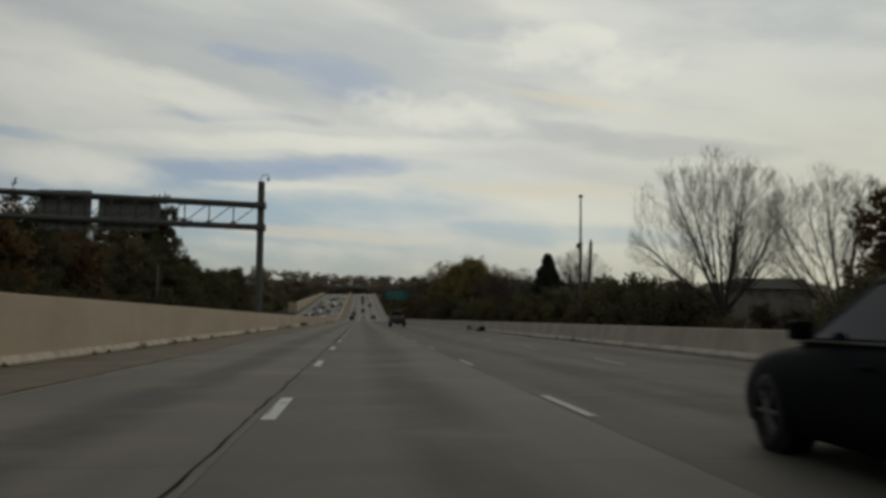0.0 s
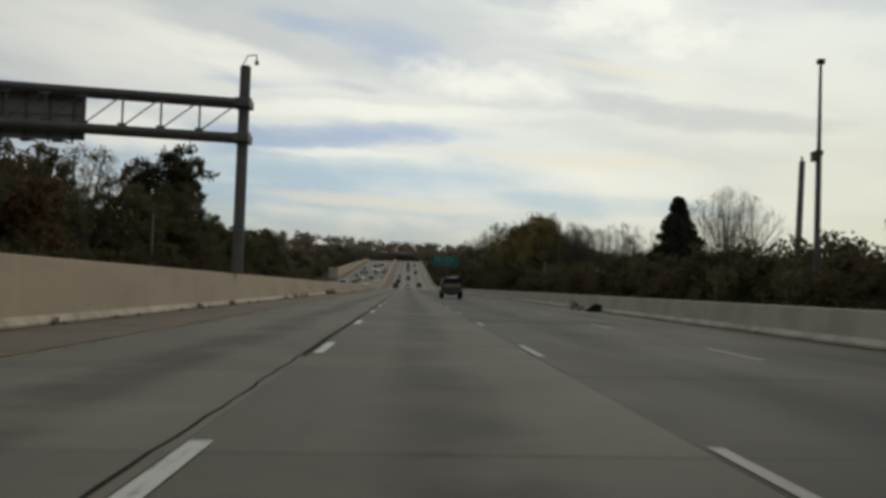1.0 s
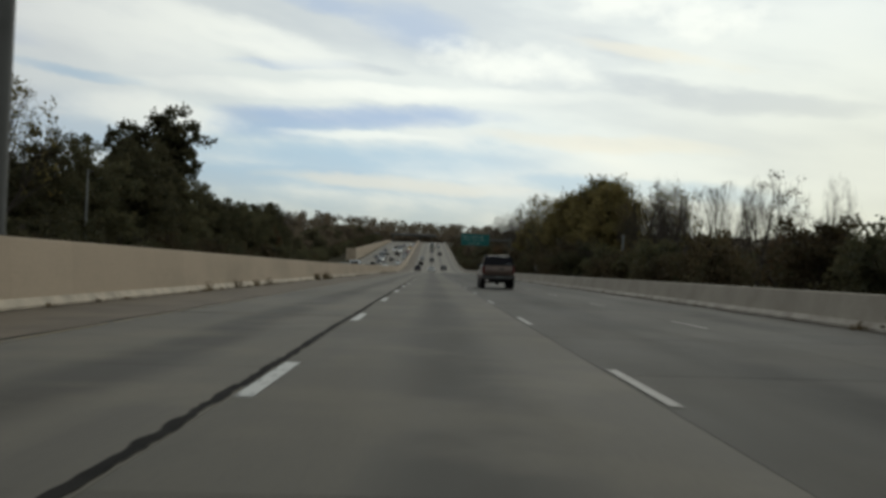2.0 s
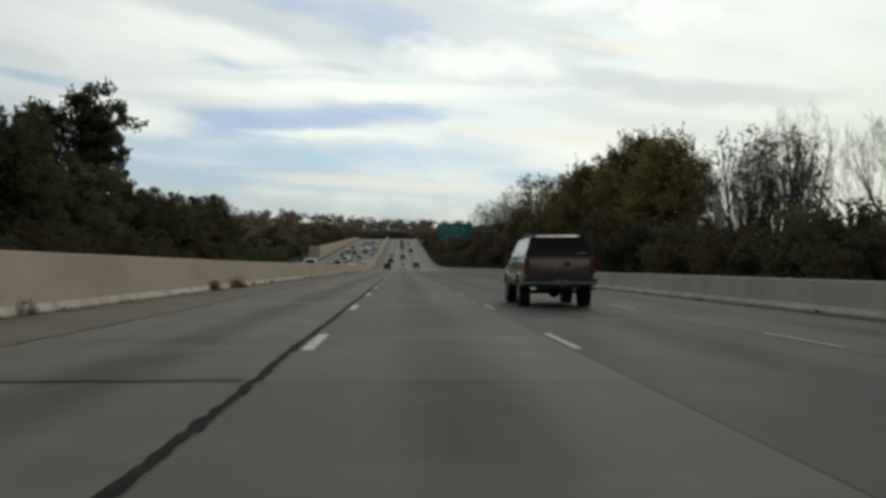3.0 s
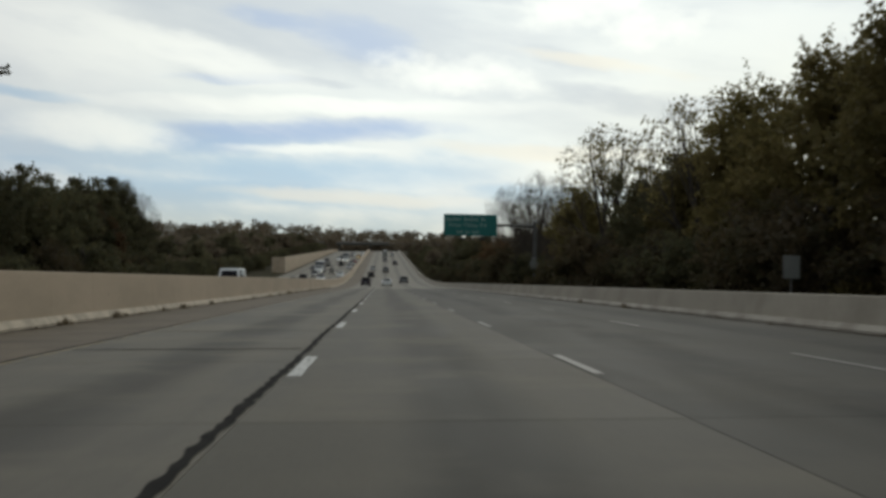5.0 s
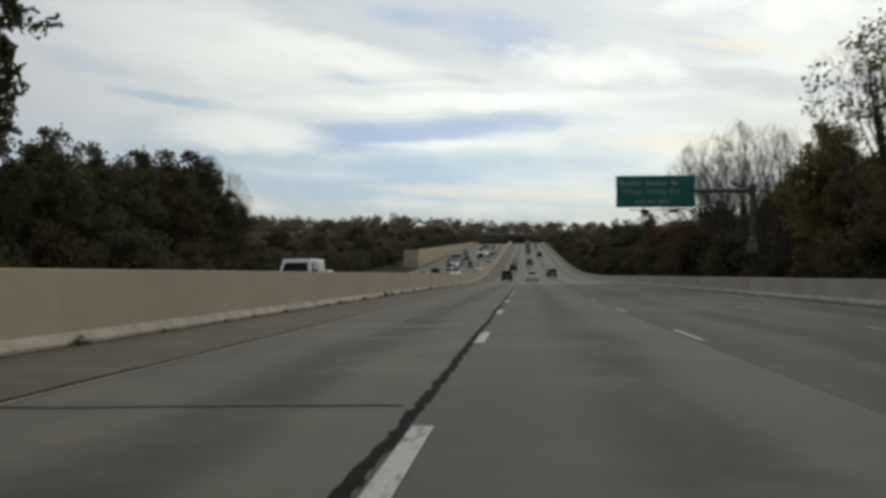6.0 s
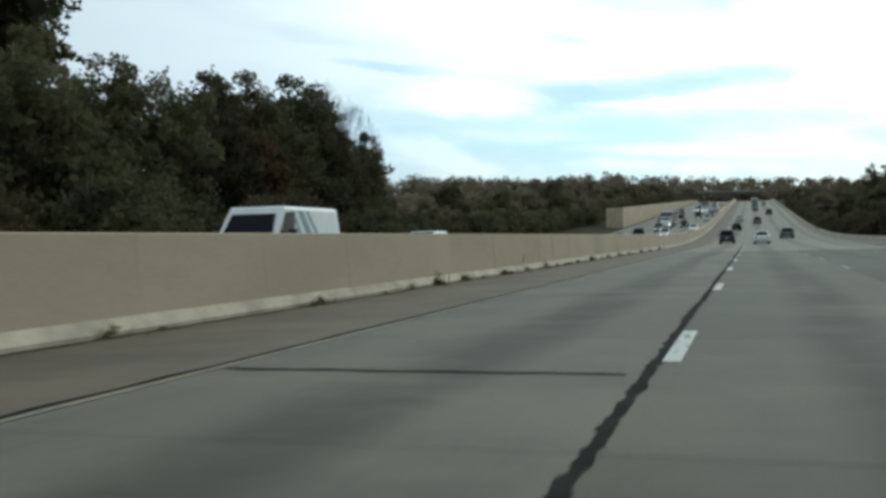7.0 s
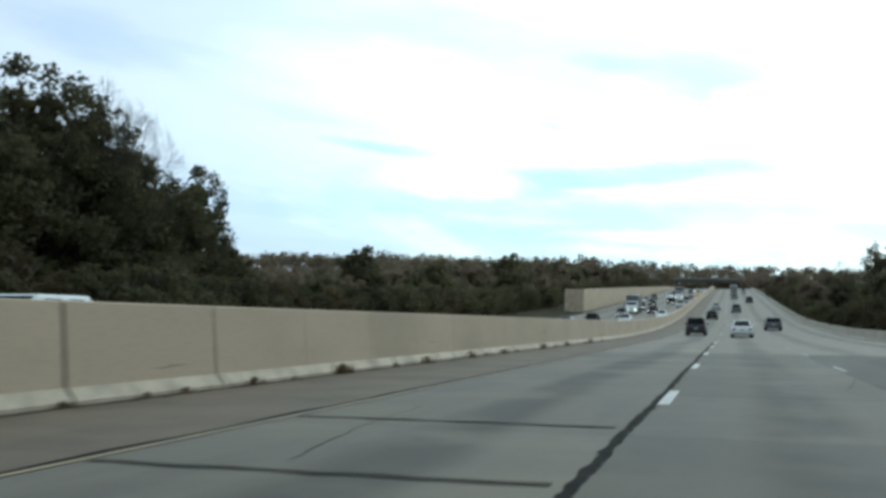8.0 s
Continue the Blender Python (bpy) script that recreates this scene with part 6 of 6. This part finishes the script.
COMING = ((P_GREY, "sedan", -19.0, 372), (P_SILVER, "sedan", -14.6, 398), (P_GREY, "wagon", -18.4, 430), (P_WHITE, "sedan", -11.2, 425), (P_BLACK, "sedan", -14.7, 452), (P_NAVY, "wagon", -18.5, 470), (P_SILVER, "wagon", -11.0, 486),
          (P_BLACK, "wagon", -14.6, 512), (P_GREY, "sedan", -22.0, 530), (P_RED, "sedan", -11.0, 548), (P_WHITE, "wagon", -18.4, 575), (P_YELLOW, "wagon", -11.0, 610), (P_GREY, "wagon", -14.6, 640), (P_SILVER, "sedan", -11.0, 690), (P_BLACK, "wagon", -18.5, 392), (P_NAVY, "sedan", -22.0, 478), (P_BLACK, "sedan", -18.4, 500), (P_GREY, "wagon", -11.1, 520), (P_NAVY, "wagon", -22.0, 556), (P_BLACK, "wagon", -18.4, 602), (P_WHITE, "sedan", -14.7, 668))
WORDS = {P_GREY: "dark grey", P_SILVER: "silver", P_RED: "dark red", P_WHITE: "white", P_BLACK: "black", P_NAVY: "dark plum", P_YELLOW: "yellow"}
for i, (mat, kind, x, y) in enumerate(COMING):
    stand(sedan("car", mat, WORDS[mat] + " oncoming car on the far slope", 4.6, 0.9, 1.7 if kind == "wagon" else 1.46, 1.0 if kind == "wagon" else 0.92, i % 3 != 0, kind), x, y, 1)
stand(truck(P_GREY, "dark grey oncoming lorry with box body", 10.0, 3.6), -18.4, 455, 1)
stand(truck(P_GREY, "grey oncoming lorry with box body", 10.0, 3.6), -14.6, 560, 1)

# ---------------------------------------------------------------- weeds and litter along the barrier feet
g = np.random.default_rng(5)


def weed(x, y, h, n, label, wide=1.0):
    v, f = [], []
    for i in range(n):
        a, t = g.uniform(0, 2 * math.pi), g.uniform(0.1, 0.6)
        p = Vector((g.normal() * 0.10 * wide, g.normal() * 0.22 * wide, 0))
        q = p + Vector((math.cos(a) * t, math.sin(a) * t, 1)) * h * g.uniform(0.4, 1.0)
        s = Vector((-math.sin(a), math.cos(a), 0)) * 0.014
        k = len(v)
        v += [p - s, p + s, q]
        f.append((k, k + 1, k + 2))
    lv, lf = leaf_cloud(g, [(0, 0, h * 0.5)], [h * 0.5 * wide], n // 2 + 4, 0.05, 0.9)
    lf = lf + len(v)
    ob = new("weed", fast_mesh("weed", np.concatenate([np.array([tuple(q) for q in v]), lv]), np.concatenate([np.array(f), lf]), L_WEED))
    ob.matrix_basis = pose(x, y, road_z(x, y) - 0.01)
    tagged(ob, label, "weed", kind="stuff")


for y, h, n in ((37.5, 0.3, 40), (44.0, 0.25, 40), (49.0, 0.25, 30), (55.0, 0.22, 30), (72.0, 0.35, 40), (80.0, 0.35, 40), (102.0, 0.45, 40), (108.0, 0.5, 50), (113.0, 0.4, 60), (117.0, 0.45, 60), (139.7, 0.5, 60), (148.3, 0.25, 60),
                (152.0, 0.25, 40), (160.0, 0.2, 40), (183.0, 0.2, 50), (188.0, 0.25, 50), (198.5, 0.25, 60), (205.5, 0.2, 40), (231.0, 0.2, 40), (237.5, 0.2, 50), (243.0, 0.16, 40), (245.15, 0.2, 90), (245.2, 0.5, 24), (247.8, 0.24, 70), (252.6, 0.22, 80), (256.2, 0.16, 50), (259.8, 0.38, 26), (262.2, 0.12, 40),
                (265.2, 0.14, 40), (267.5, 0.16, 50), (271.7, 0.26, 120), (278.1, 0.22, 70), (283.0, 0.25, 60), (288.0, 0.2, 60), (296.0, 0.3, 60), (303.0, 0.25, 60), (312.0, 0.3, 60)):
    weed(WALL_L + 0.07, y, h, n, "dry brown weed tuft at the barrier foot")
weed(WALL_L + 0.22, 145.3, 0.62, 260, "large dry brown bush growing at the barrier foot", 1.5)
weed(WALL_L + 0.1, 140.0, 0.55, 160, "dry thin weed growing at the barrier foot", 1.2)
for i in range(70):
    weed(WALL_L + g.uniform(0.03, 0.25), 20 + i * 4.3 + g.uniform(-2, 2), g.uniform(0.06, 0.14), 24, "small dry tuft and grit at the barrier foot")
for y in (45.0, 84.0, 156.0, 197.0, 206.0):
    weed(WALL_R - 0.10, y, 0.2, 40, "dry brown weed tuft at the barrier foot")
for i in range(46):
    weed(WALL_R - g.uniform(0.05, 0.3), 34 + i * 5.1 + g.uniform(-2.4, 2.4), g.uniform(0.04, 0.10), 20, "small dry tuft and grit at the barrier foot")
deb = tagged(empty("debris_pile", pose(WALL_R - 0.40, 79.3, road_z(WALL_R, 79.3))), "torn strip of black tyre tread by the barrier", "debris")
bm = bmesh.new()
for i in range(7):
    box(bm, -0.35 + 0.1 * i, -0.27 + 0.11 * i, -0.22 + 0.05 * (i % 3), 0.2 + 0.04 * (i % 2), 0.0, 0.12 + 0.07 * i - (0.09 * max(0, i - 4)), bevel=0.02)
part("tread", bm, M_RUBBER, deb)
v, f = leaf_cloud(g, [(-0.7, 0.3, 0.2), (-0.85, 0.5, 0.25)], [0.3, 0.35], 60, 0.08)
lo = new("dry_grass", fast_mesh("dry_grass", v, f, L_BRUSH))
lo.parent = deb
